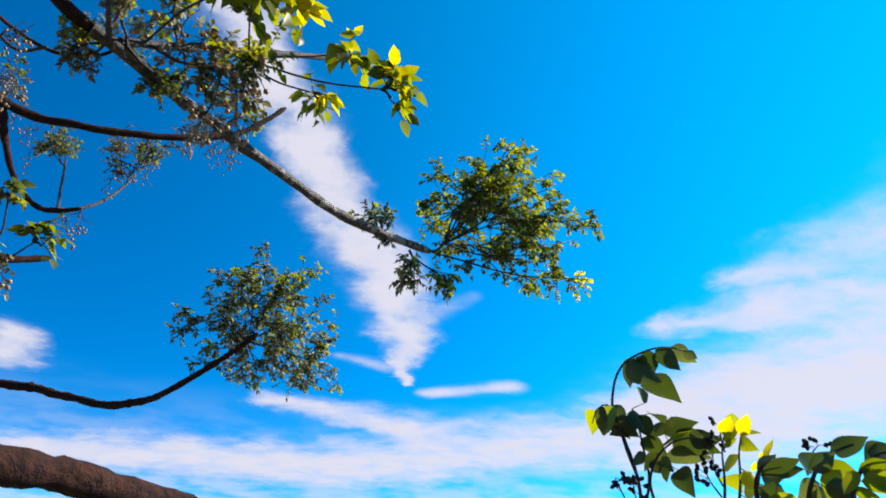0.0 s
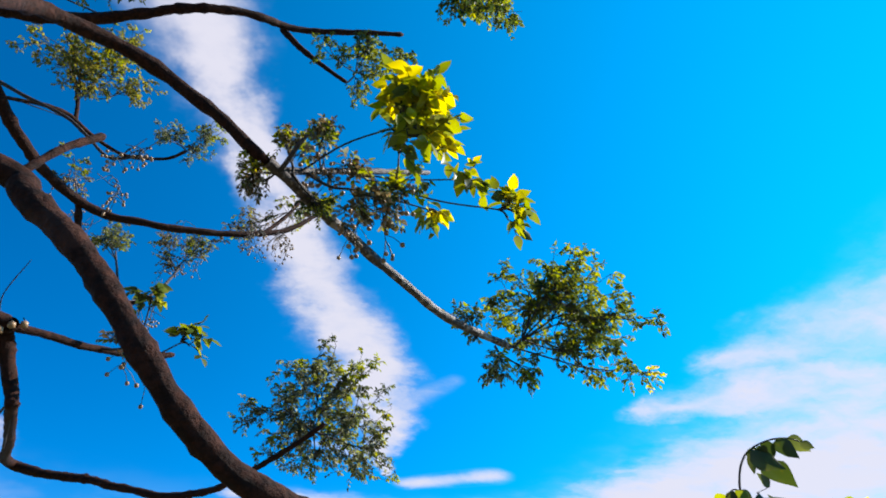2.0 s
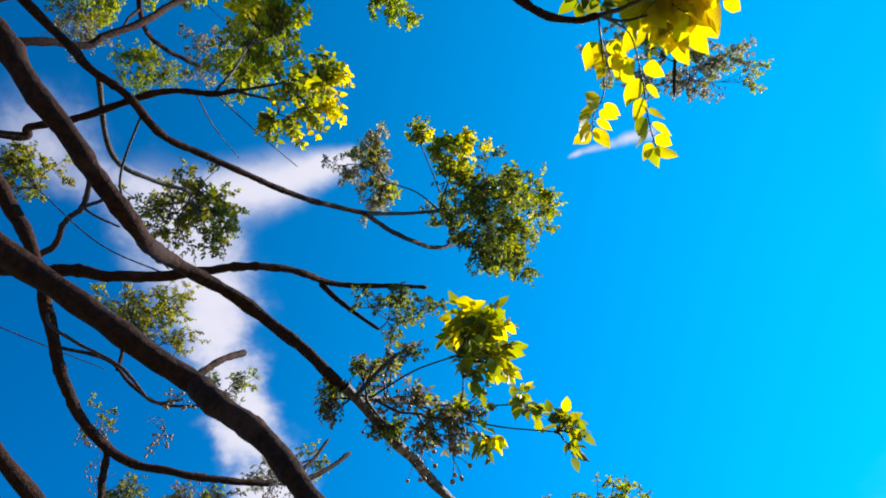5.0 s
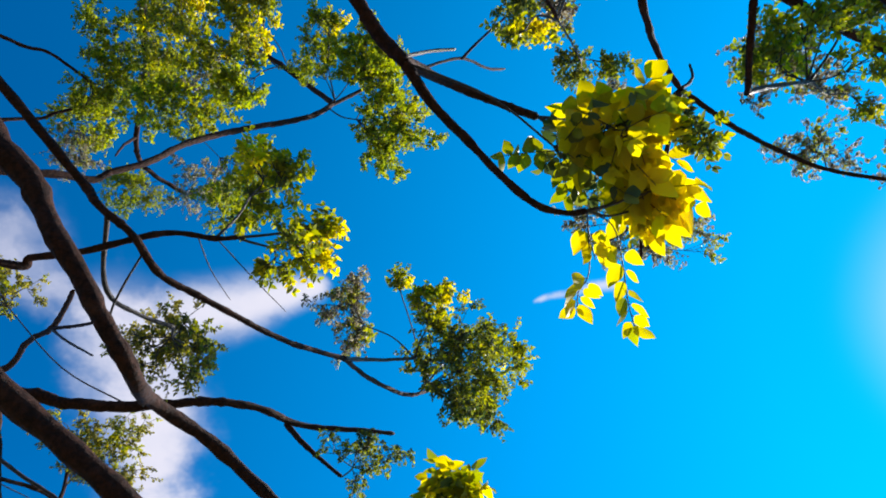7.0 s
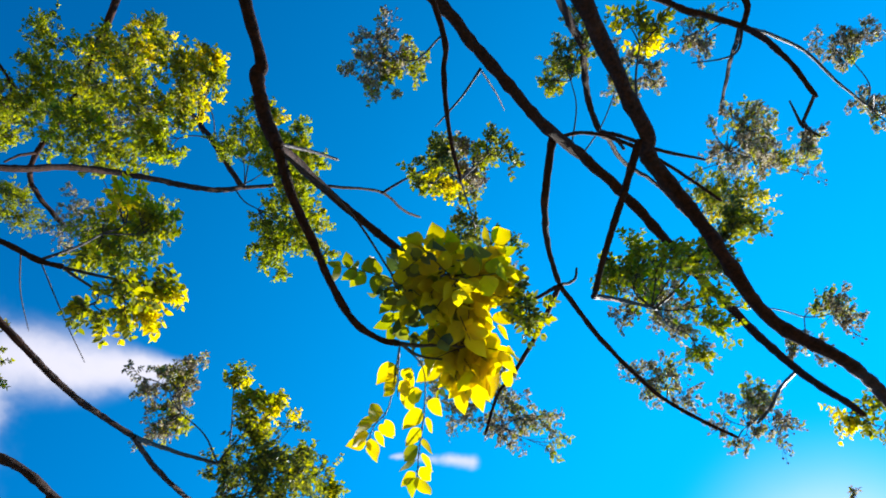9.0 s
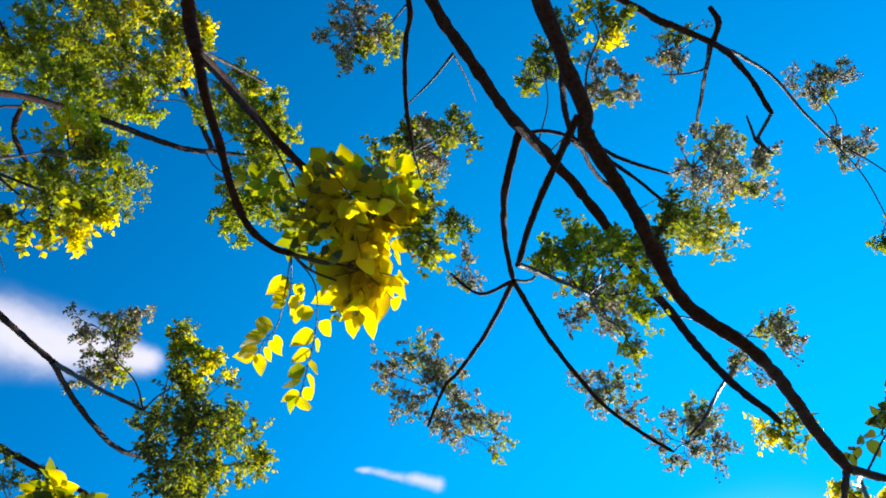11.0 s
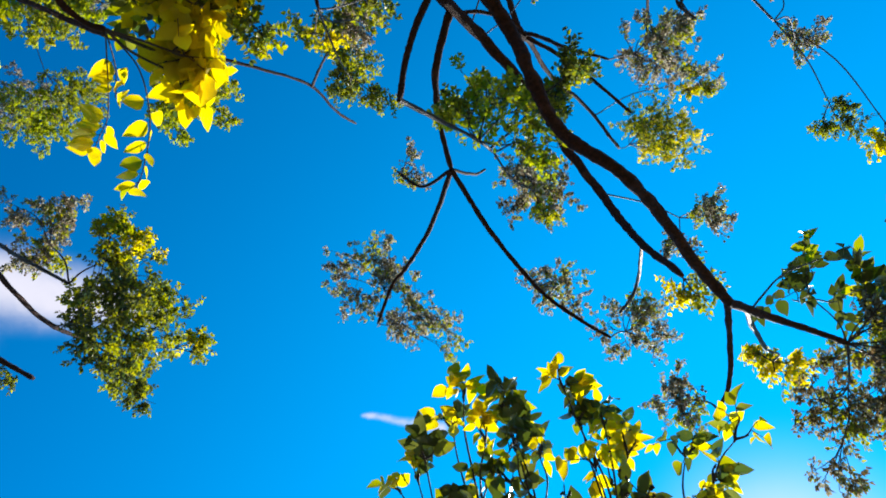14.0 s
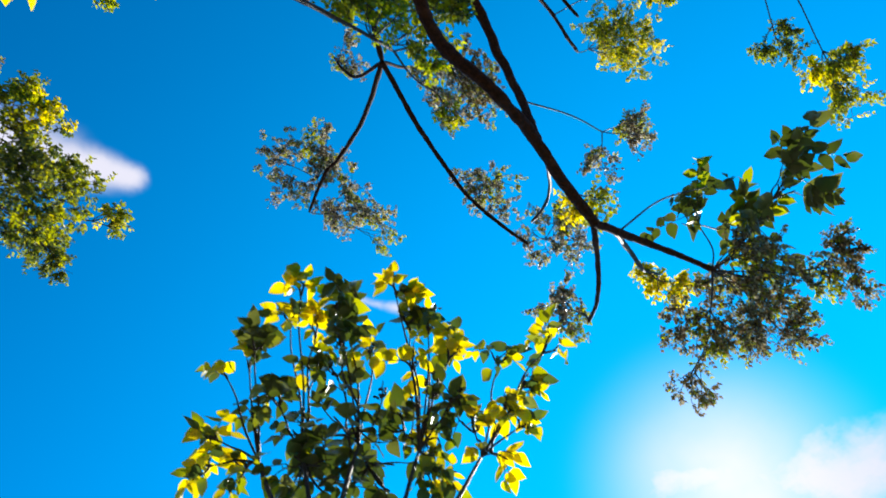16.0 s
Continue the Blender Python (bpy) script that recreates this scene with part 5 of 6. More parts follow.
foliage(bush_plant, (1.448, 0.921, 2.899), (1.436, 0.894, 2.913), (0.054, 0.054, 0.054), 3, 2, 3, 0.046, leaf_yellow, 79, loose=True)
limb(bush_plant, "stem", [(1.549, 1.153, 2.777, 0.0040), (1.527, 1.084, 2.822, 0.0033), (1.501, 1.047, 2.855, 0.0027), (1.494, 1.001, 2.872, 0.0018)], 43, material=twig_bark, sides=6)
foliage(bush_plant, (1.494, 1.001, 2.872), (1.485, 0.976, 2.888), (0.053, 0.053, 0.053), 3, 2, 3, 0.046, leaf_mixed, 80, loose=True)
limb(bush_plant, "stem", [(1.659, 1.048, 2.752, 0.0040), (1.601, 0.961, 2.872, 0.0033), (1.548, 0.909, 2.939, 0.0027), (1.508, 0.847, 2.987, 0.0018)], 44, material=twig_bark, sides=6)
foliage(bush_plant, (1.508, 0.847, 2.987), (1.489, 0.822, 3.016), (0.073, 0.073, 0.073), 4, 2, 3, 0.055, leaf_sprig, 81, loose=True)
limb(bush_plant, "stem", [(1.659, 1.048, 2.752, 0.0040), (1.587, 0.966, 2.836, 0.0033), (1.511, 0.879, 2.885, 0.0027), (1.465, 0.836, 2.937, 0.0018)], 45, material=twig_bark, sides=6)
foliage(bush_plant, (1.465, 0.836, 2.937), (1.451, 0.822, 2.949), (0.039, 0.039, 0.039), 3, 1, 3, 0.055, leaf_sprig, 82, loose=True)
limb(bush_plant, "stem", [(1.772, 0.942, 2.679, 0.0040), (1.713, 0.841, 2.773, 0.0033), (1.632, 0.772, 2.882, 0.0027), (1.580, 0.725, 2.948, 0.0018)], 46, material=twig_bark, sides=6)
foliage(bush_plant, (1.580, 0.725, 2.948), (1.566, 0.709, 2.967), (0.047, 0.047, 0.047), 3, 2, 3, 0.046, leaf_yellow, 83, loose=True)
limb(bush_plant, "stem", [(1.772, 0.942, 2.679, 0.0040), (1.725, 0.874, 2.808, 0.0033), (1.679, 0.823, 2.856, 0.0027), (1.660, 0.786, 2.927, 0.0018)], 47, material=twig_bark, sides=6)
foliage(bush_plant, (1.660, 0.786, 2.927), (1.642, 0.762, 2.966), (0.082, 0.082, 0.082), 4, 2, 3, 0.055, leaf_sprig, 84, loose=True)
limb(bush_plant, "stem", [(1.772, 0.942, 2.679, 0.0040), (1.746, 0.861, 2.764, 0.0033), (1.718, 0.793, 2.838, 0.0027), (1.692, 0.749, 2.889, 0.0018)], 48, material=twig_bark, sides=6)
foliage(bush_plant, (1.692, 0.749, 2.889), (1.685, 0.731, 2.909), (0.047, 0.047, 0.047), 3, 2, 3, 0.046, leaf_mixed, 85, loose=True)
limb(bush_plant, "stem", [(1.659, 1.048, 2.752, 0.0040), (1.613, 0.975, 2.794, 0.0033), (1.548, 0.940, 2.838, 0.0027), (1.519, 0.896, 2.863, 0.0018)], 49, material=twig_bark, sides=6)
foliage(bush_plant, (1.519, 0.896, 2.863), (1.496, 0.870, 2.882), (0.066, 0.066, 0.066), 4, 2, 3, 0.055, leaf_sprig, 86, loose=True)
limb(bush_plant, "stem", [(1.659, 1.048, 2.752, 0.0040), (1.609, 1.016, 2.801, 0.0033), (1.577, 0.989, 2.844, 0.0027), (1.551, 0.979, 2.871, 0.0018)], 50, material=twig_bark, sides=6)
foliage(bush_plant, (1.551, 0.979, 2.871), (1.531, 0.967, 2.892), (0.053, 0.053, 0.053), 3, 2, 3, 0.055, leaf_sprig, 87, loose=True)
limb(bush_plant, "stem", [(1.659, 1.048, 2.752, 0.0040), (1.647, 1.004, 2.833, 0.0033), (1.626, 0.930, 2.877, 0.0027), (1.603, 0.904, 2.924, 0.0018)], 51, material=twig_bark, sides=6)
foliage(bush_plant, (1.603, 0.904, 2.924), (1.596, 0.887, 2.944), (0.046, 0.046, 0.046), 3, 2, 3, 0.046, leaf_mixed, 88, loose=True)
limb(bush_plant, "stem", [(1.772, 0.942, 2.679, 0.0040), (1.749, 0.902, 2.742, 0.0033), (1.719, 0.861, 2.790, 0.0027), (1.691, 0.831, 2.819, 0.0018)], 52, material=twig_bark, sides=6)
foliage(bush_plant, (1.691, 0.831, 2.819), (1.676, 0.810, 2.845), (0.061, 0.061, 0.061), 4, 2, 3, 0.046, leaf_yellow, 89, loose=True)
limb(bush_plant, "stem", [(1.772, 0.942, 2.679, 0.0040), (1.768, 0.872, 2.763, 0.0033), (1.767, 0.824, 2.835, 0.0027), (1.776, 0.788, 2.873, 0.0018)], 53, material=twig_bark, sides=6)
foliage(bush_plant, (1.776, 0.788, 2.873), (1.777, 0.766, 2.901), (0.058, 0.058, 0.058), 3, 2, 3, 0.046, leaf_mixed, 90, loose=True)
limb(bush_plant, "stem", [(1.772, 0.942, 2.679, 0.0040), (1.763, 0.870, 2.779, 0.0033), (1.756, 0.842, 2.883, 0.0027), (1.763, 0.798, 2.957, 0.0018)], 54, material=twig_bark, sides=6)
foliage(bush_plant, (1.763, 0.798, 2.957), (1.762, 0.785, 2.981), (0.047, 0.047, 0.047), 3, 2, 3, 0.046, leaf_yellow, 91, loose=True)
limb(bush_plant, "stem", [(1.454, 1.176, 2.700, 0.0040), (1.398, 1.099, 2.788, 0.0033), (1.357, 1.045, 2.812, 0.0027), (1.327, 1.011, 2.863, 0.0018)], 55, material=twig_bark, sides=6)
foliage(bush_plant, (1.327, 1.011, 2.863), (1.311, 0.990, 2.884), (0.057, 0.057, 0.057), 3, 2, 3, 0.055, leaf_sprig, 92, loose=True)
limb(bush_plant, "stem", [(1.454, 1.176, 2.700, 0.0040), (1.399, 1.128, 2.777, 0.0033), (1.361, 1.088, 2.828, 0.0027), (1.340, 1.071, 2.870, 0.0018)], 56, material=twig_bark, sides=6)
foliage(bush_plant, (1.340, 1.071, 2.870), (1.330, 1.062, 2.886), (0.035, 0.035, 0.035), 3, 1, 3, 0.046, leaf_mixed, 93, loose=True)
limb(bush_plant, "stem", [(1.549, 1.153, 2.777, 0.0040), (1.501, 1.129, 2.785, 0.0033), (1.475, 1.104, 2.792, 0.0027), (1.450, 1.083, 2.798, 0.0018)], 57, material=twig_bark, sides=6)
foliage(bush_plant, (1.450, 1.083, 2.798), (1.421, 1.062, 2.805), (0.060, 0.060, 0.060), 4, 2, 3, 0.055, leaf_sprig, 94, loose=True)
limb(bush_plant, "stem", [(1.454, 1.176, 2.700, 0.0040), (1.442, 1.159, 2.731, 0.0033), (1.423, 1.144, 2.750, 0.0027), (1.414, 1.139, 2.768, 0.0018)], 58, material=twig_bark, sides=6)
foliage(bush_plant, (1.414, 1.139, 2.768), (1.404, 1.129, 2.786), (0.039, 0.039, 0.039), 3, 1, 3, 0.046, leaf_mixed, 95, loose=True)
limb(bush_plant, "stem", [(1.454, 1.176, 2.700, 0.0040), (1.390, 1.150, 2.759, 0.0033), (1.336, 1.097, 2.786, 0.0027), (1.297, 1.082, 2.820, 0.0018)], 59, material=twig_bark, sides=6)
foliage(bush_plant, (1.297, 1.082, 2.820), (1.289, 1.077, 2.826), (0.018, 0.018, 0.018), 3, 1, 3, 0.046, leaf_yellow, 96, loose=True)
limb(bush_plant, "stem", [(1.454, 1.176, 2.700, 0.0040), (1.405, 1.175, 2.711, 0.0033), (1.380, 1.178, 2.713, 0.0027), (1.351, 1.184, 2.723, 0.0018)], 60, material=twig_bark, sides=6)
foliage(bush_plant, (1.351, 1.184, 2.723), (1.323, 1.186, 2.730), (0.047, 0.047, 0.047), 3, 2, 3, 0.046, leaf_mixed, 97, loose=True)
limb(bush_plant, "stem", [(1.931, 0.895, 2.701, 0.0040), (1.924, 0.825, 2.775, 0.0033), (1.894, 0.770, 2.804, 0.0027), (1.884, 0.717, 2.834, 0.0018)], 61, material=twig_bark, sides=6)
foliage(bush_plant, (1.884, 0.717, 2.834), (1.878, 0.691, 2.854), (0.055, 0.055, 0.055), 3, 2, 3, 0.046, leaf_mixed, 98, loose=True)
limb(bush_plant, "stem", [(1.931, 0.895, 2.701, 0.0040), (1.948, 0.796, 2.753, 0.0033), (1.935, 0.681, 2.792, 0.0027), (1.951, 0.620, 2.810, 0.0018)], 62, material=twig_bark, sides=6)
foliage(bush_plant, (1.951, 0.620, 2.810), (1.953, 0.589, 2.822), (0.057, 0.057, 0.057), 3, 2, 3, 0.046, leaf_yellow, 99, loose=True)
limb(bush_plant, "stem", [(1.931, 0.895, 2.701, 0.0040), (1.956, 0.841, 2.752, 0.0033), (1.963, 0.783, 2.791, 0.0027), (1.970, 0.739, 2.818, 0.0018)], 63, material=twig_bark, sides=6)
foliage(bush_plant, (1.970, 0.739, 2.818), (1.976, 0.713, 2.837), (0.054, 0.054, 0.054), 3, 2, 3, 0.046, leaf_mixed, 100, loose=True)
limb(bush_plant, "stem", [(1.931, 0.895, 2.701, 0.0040), (1.936, 0.849, 2.726, 0.0033), (1.934, 0.819, 2.734, 0.0027), (1.931, 0.797, 2.739, 0.0018)], 64, material=twig_bark, sides=6)
foliage(bush_plant, (1.931, 0.797, 2.739), (1.931, 0.761, 2.753), (0.065, 0.065, 0.065), 4, 2, 3, 0.046, leaf_yellow, 101, loose=True)
limb(bush_plant, "stem", [(1.931, 0.895, 2.701, 0.0040), (1.925, 0.884, 2.742, 0.0033), (1.919, 0.887, 2.747, 0.0027), (1.910, 0.882, 2.767, 0.0018)], 65, material=twig_bark, sides=6)
foliage(bush_plant, (1.910, 0.882, 2.767), (1.901, 0.876, 2.795), (0.075, 0.075, 0.075), 4, 2, 3, 0.046, leaf_mixed, 102, loose=True)
limb(bush_plant, "stem", [(1.772, 0.942, 2.679, 0.0040), (1.792, 0.900, 2.728, 0.0033), (1.799, 0.872, 2.741, 0.0027), (1.805, 0.855, 2.767, 0.0018)], 66, material=twig_bark, sides=6)
foliage(bush_plant, (1.805, 0.855, 2.767), (1.812, 0.837, 2.785), (0.044, 0.044, 0.044), 3, 2, 3, 0.055, leaf_sprig, 103, loose=True)
limb(bush_plant, "stem", [(1.659, 1.048, 2.752, 0.0040), (1.642, 1.044, 2.756, 0.0033), (1.635, 1.040, 2.752, 0.0027), (1.624, 1.039, 2.754, 0.0018)], 67, material=twig_bark, sides=6)
foliage(bush_plant, (1.624, 1.039, 2.754), (1.609, 1.035, 2.755), (0.117, 0.117, 0.117), 7, 2, 3, 0.055, leaf_sprig, 104, loose=True)
limb(bush_plant, "stem", [(1.549, 1.153, 2.777, 0.0040), (1.545, 1.141, 2.791, 0.0033), (1.538, 1.139, 2.794, 0.0027), (1.536, 1.133, 2.799, 0.0018)], 68, material=twig_bark, sides=6)
foliage(bush_plant, (1.536, 1.133, 2.799), (1.531, 1.124, 2.808), (0.067, 0.067, 0.067), 4, 2, 3, 0.055, leaf_sprig, 105, loose=True)
limb(bush_plant, "stem", [(1.772, 0.942, 2.679, 0.0040), (1.763, 0.954, 2.730, 0.0033), (1.748, 0.961, 2.740, 0.0027), (1.744, 0.965, 2.763, 0.0018)], 69, material=twig_bark, sides=6)
foliage(bush_plant, (1.744, 0.965, 2.763), (1.733, 0.975, 2.799), (0.077, 0.077, 0.077), 4, 2, 3, 0.055, leaf_sprig, 106, loose=True)
limb(bush_plant, "stem", [(1.772, 0.942, 2.679, 0.0040), (1.784, 0.940, 2.699, 0.0033), (1.787, 0.934, 2.704, 0.0027), (1.791, 0.934, 2.716, 0.0018)], 70, material=twig_bark, sides=6)
foliage(bush_plant, (1.791, 0.934, 2.716), (1.800, 0.931, 2.732), (0.065, 0.065, 0.065), 4, 2, 3, 0.046, leaf_mixed, 107, loose=True)
limb(bush_plant, "stem", [(1.454, 1.176, 2.700, 0.0040), (1.443, 1.184, 2.699, 0.0033), (1.437, 1.187, 2.694, 0.0027), (1.432, 1.192, 2.693, 0.0018)], 71, material=twig_bark, sides=6)
foliage(bush_plant, (1.432, 1.192, 2.693), (1.422, 1.199, 2.689), (0.078, 0.078, 0.078), 4, 2, 3, 0.046, leaf_mixed, 108, loose=True)
limb(bush_plant, "stem", [(1.549, 1.153, 2.777, 0.0040), (1.554, 1.144, 2.739, 0.0033), (1.555, 1.141, 2.719, 0.0027), (1.553, 1.134, 2.705, 0.0018)], 72, material=twig_bark, sides=6)
foliage(bush_plant, (1.553, 1.134, 2.705), (1.555, 1.126, 2.674), (0.121, 0.121, 0.121), 7, 2, 3, 0.055, leaf_sprig, 109, loose=True)
limb(bush_plant, "stem", [(1.659, 1.048, 2.752, 0.0040), (1.684, 1.062, 2.744, 0.0033), (1.694, 1.069, 2.731, 0.0027), (1.707, 1.079, 2.724, 0.0018)], 73, material=twig_bark, sides=6)
foliage(bush_plant, (1.707, 1.079, 2.724), (1.728, 1.092, 2.712), (0.126, 0.126, 0.126), 7, 2, 3, 0.055, leaf_sprig, 110, loose=True)
limb(bush_plant, "stem", [(1.772, 0.942, 2.679, 0.0040), (1.801, 0.948, 2.677, 0.0033), (1.811, 0.958, 2.677, 0.0027), (1.823, 0.960, 2.677, 0.0018)], 74, material=twig_bark, sides=6)
foliage(bush_plant, (1.823, 0.960, 2.677), (1.845, 0.968, 2.676), (0.091, 0.091, 0.091), 7, 2, 3, 0.046, leaf_mixed, 111, loose=True)
limb(bush_plant, "stem", [(1.931, 0.895, 2.701, 0.0040), (1.940, 0.886, 2.704, 0.0033), (1.943, 0.881, 2.701, 0.0027), (1.948, 0.875, 2.702, 0.0018)], 75, material=twig_bark, sides=6)
foliage(bush_plant, (1.948, 0.875, 2.702), (1.956, 0.866, 2.703), (0.072, 0.072, 0.072), 4, 2, 3, 0.046, leaf_yellow, 112, loose=True)
limb(bush_plant, "stem", [(1.931, 0.895, 2.701, 0.0040), (1.945, 0.854, 2.710, 0.0033), (1.962, 0.814, 2.715, 0.0027), (1.968, 0.792, 2.714, 0.0018)], 76, material=twig_bark, sides=6)
foliage(bush_plant, (1.968, 0.792, 2.714), (1.977, 0.766, 2.718), (0.047, 0.047, 0.047), 3, 2, 3, 0.046, leaf_mixed, 113, loose=True)
limb(bush_plant, "stem", [(1.454, 1.176, 2.700, 0.0040), (1.407, 1.198, 2.702, 0.0033), (1.383, 1.221, 2.702, 0.0027), (1.362, 1.235, 2.696, 0.0018)], 77, material=twig_bark, sides=6)
foliage(bush_plant, (1.362, 1.235, 2.696), (1.333, 1.254, 2.695), (0.059, 0.059, 0.059), 4, 2, 3, 0.046, leaf_mixed, 114, loose=True)
bud_stalk(bush_plant, [(1.766, 0.925, 2.725, 0.0022), (1.766, 0.866, 2.768, 0.0018), (1.745, 0.822, 2.803, 0.0012)], 20)
bud_stalk(bush_plant, [(1.765, 0.962, 2.760, 0.0022), (1.748, 0.918, 2.802, 0.0018), (1.712, 0.889, 2.837, 0.0012)], 21)
bud_stalk(bush_plant, [(1.791, 0.927, 2.740, 0.0022), (1.816, 0.863, 2.771, 0.0018), (1.821, 0.815, 2.794, 0.0012)], 22)
bud_stalk(bush_plant, [(1.666, 1.012, 2.746, 0.0022), (1.665, 0.948, 2.794, 0.0018), (1.644, 0.900, 2.834, 0.0012)], 23)

sprig_plant = tagged(new("sapling"), "slender young tree with drooping dark green leaves and dark buds", "sapling")
sprig_plant.matrix_basis = Matrix.Translation((0.928, 1.746, 0))
limb(sprig_plant, "stem", [(0.958, 1.746, -0.05, 0.011), (0.983, 1.746, 0.7, 0.009), (0.836, 1.695, 1.3, 0.006), (0.789, 1.670, 2.063, 0.0042)], 60, material=twig_bark, sides=8)
limb(sprig_plant, "stem", [(0.918, 1.775, -0.05, 0.011), (0.888, 1.803, 0.7, 0.009), (0.846, 1.697, 1.3, 0.006), (0.805, 1.672, 2.064, 0.0042)], 61, material=twig_bark, sides=8)
limb(sprig_plant, "stem", [(0.904, 1.728, -0.05, 0.011), (0.898, 1.710, 0.7, 0.009), (0.914, 1.634, 1.3, 0.006), (0.907, 1.578, 2.061, 0.0042)], 62, material=twig_bark, sides=8)
limb(sprig_plant, "stem", [(0.953, 1.730, -0.05, 0.011), (0.987, 1.713, 0.7, 0.009), (0.930, 1.615, 1.3, 0.006), (0.931, 1.549, 2.060, 0.0042)], 63, material=twig_bark, sides=8)
limb(sprig_plant, "stem", [(0.935, 1.775, -0.05, 0.011), (0.919, 1.804, 0.7, 0.009), (0.928, 1.588, 1.3, 0.006), (0.928, 1.509, 2.039, 0.0042)], 64, material=twig_bark, sides=8)
limb(sprig_plant, "stem", [(0.898, 1.744, -0.05, 0.011), (0.874, 1.742, 0.7, 0.009), (0.958, 1.548, 1.3, 0.006), (0.973, 1.449, 2.038, 0.0042)], 65, material=twig_bark, sides=8)
limb(sprig_plant, "stem", [(0.940, 1.719, -0.05, 0.011), (0.971, 1.691, 0.7, 0.009), (0.982, 1.515, 1.3, 0.006), (1.008, 1.400, 2.036, 0.0042)], 66, material=twig_bark, sides=8)
sprig(sprig_plant, [(0.789, 1.670, 2.063, 0.0032), (0.782, 1.654, 2.125, 0.0030), (0.762, 1.638, 2.183, 0.0028), (0.744, 1.630, 2.233, 0.0025), (0.747, 1.619, 2.276, 0.0023), (0.759, 1.608, 2.305, 0.0021), (0.778, 1.600, 2.322, 0.0019), (0.808, 1.589, 2.334, 0.0017), (0.838, 1.581, 2.337, 0.0014), (0.865, 1.577, 2.329, 0.0012), (0.884, 1.575, 2.317, 0.0010)],
      [((0.771, 1.592, 2.315), (0.816, 1.590, 2.269)), ((0.780, 1.596, 2.321), (0.771, 1.622, 2.278)), ((0.809, 1.593, 2.334), (0.813, 1.635, 2.293)), ((0.799, 1.617, 2.288), (0.867, 1.654, 2.270)), ((0.818, 1.580, 2.332), (0.856, 1.584, 2.299)), ((0.843, 1.580, 2.336), (0.885, 1.596, 2.318)), ((0.830, 1.591, 2.338), (0.847, 1.631, 2.323)), ((0.863, 1.567, 2.326), (0.881, 1.561, 2.308)), ((0.785, 1.594, 2.322), (0.806, 1.609, 2.301))], leaf_sprig, 1)
sprig(sprig_plant, [(0.782, 1.654, 2.125, 0.0024), (0.764, 1.631, 2.161, 0.0022), (0.752, 1.625, 2.203, 0.0019), (0.740, 1.620, 2.234, 0.0016), (0.727, 1.621, 2.240, 0.0014), (0.714, 1.625, 2.229, 0.0011), (0.706, 1.631, 2.209, 0.0009)],
      [((0.727, 1.611, 2.236), (0.742, 1.612, 2.195)), ((0.723, 1.618, 2.237), (0.727, 1.639, 2.195)), ((0.737, 1.624, 2.237), (0.766, 1.657, 2.199)), ((0.716, 1.635, 2.232), (0.716, 1.686, 2.217)), ((0.720, 1.616, 2.234), (0.739, 1.621, 2.211)), ((0.743, 1.625, 2.212), (0.783, 1.641, 2.197)), ((0.749, 1.629, 2.223), (0.734, 1.672, 2.211))], leaf_sprig, 2)
sprig(sprig_plant, [(0.793, 1.679, 2.064, 0.0028), (0.803, 1.660, 2.124, 0.0024), (0.794, 1.644, 2.174, 0.0019), (0.787, 1.638, 2.211, 0.0014), (0.778, 1.633, 2.238, 0.0010)],
      [((0.778, 1.623, 2.234), (0.787, 1.625, 2.194)), ((0.782, 1.632, 2.225), (0.817, 1.644, 2.192)), ((0.805, 1.629, 2.250), (0.797, 1.652, 2.282)), ((0.810, 1.639, 2.232), (0.846, 1.679, 2.230)), ((0.785, 1.631, 2.210), (0.739, 1.645, 2.196)), ((0.792, 1.642, 2.188), (0.837, 1.657, 2.163)), ((0.801, 1.645, 2.198), (0.852, 1.668, 2.215)), ((0.795, 1.634, 2.162), (0.773, 1.637, 2.141))], leaf_sprig, 3)
sprig(sprig_plant, [(0.817, 1.664, 2.064, 0.0028), (0.796, 1.622, 2.110, 0.0024), (0.809, 1.614, 2.150, 0.0021), (0.831, 1.605, 2.173, 0.0017), (0.858, 1.596, 2.182, 0.0014), (0.883, 1.589, 2.181, 0.0010)],
      [((0.815, 1.598, 2.166), (0.859, 1.576, 2.194)), ((0.822, 1.599, 2.190), (0.873, 1.594, 2.213)), ((0.836, 1.606, 2.176), (0.906, 1.617, 2.176)), ((0.828, 1.619, 2.159), (0.903, 1.646, 2.163)), ((0.810, 1.606, 2.151), (0.833, 1.607, 2.130)), ((0.796, 1.618, 2.141), (0.837, 1.630, 2.135)), ((0.843, 1.616, 2.133), (0.867, 1.652, 2.106)), ((0.815, 1.603, 2.135), (0.821, 1.600, 2.111)), ((0.807, 1.609, 2.159), (0.790, 1.629, 2.133)), ((0.863, 1.598, 2.182), (0.914, 1.613, 2.184))], leaf_sprig, 4)
sprig(sprig_plant, [(0.898, 1.581, 2.061, 0.0026), (0.903, 1.573, 2.113, 0.0021), (0.903, 1.566, 2.155, 0.0015), (0.909, 1.559, 2.185, 0.0010)],
      [((0.905, 1.550, 2.179), (0.912, 1.536, 2.208)), ((0.908, 1.558, 2.172), (0.931, 1.558, 2.198)), ((0.905, 1.574, 2.130), (0.935, 1.590, 2.158)), ((0.908, 1.582, 2.121), (0.942, 1.620, 2.111)), ((0.905, 1.557, 2.163), (0.923, 1.552, 2.176))], leaf_yellow, 5)
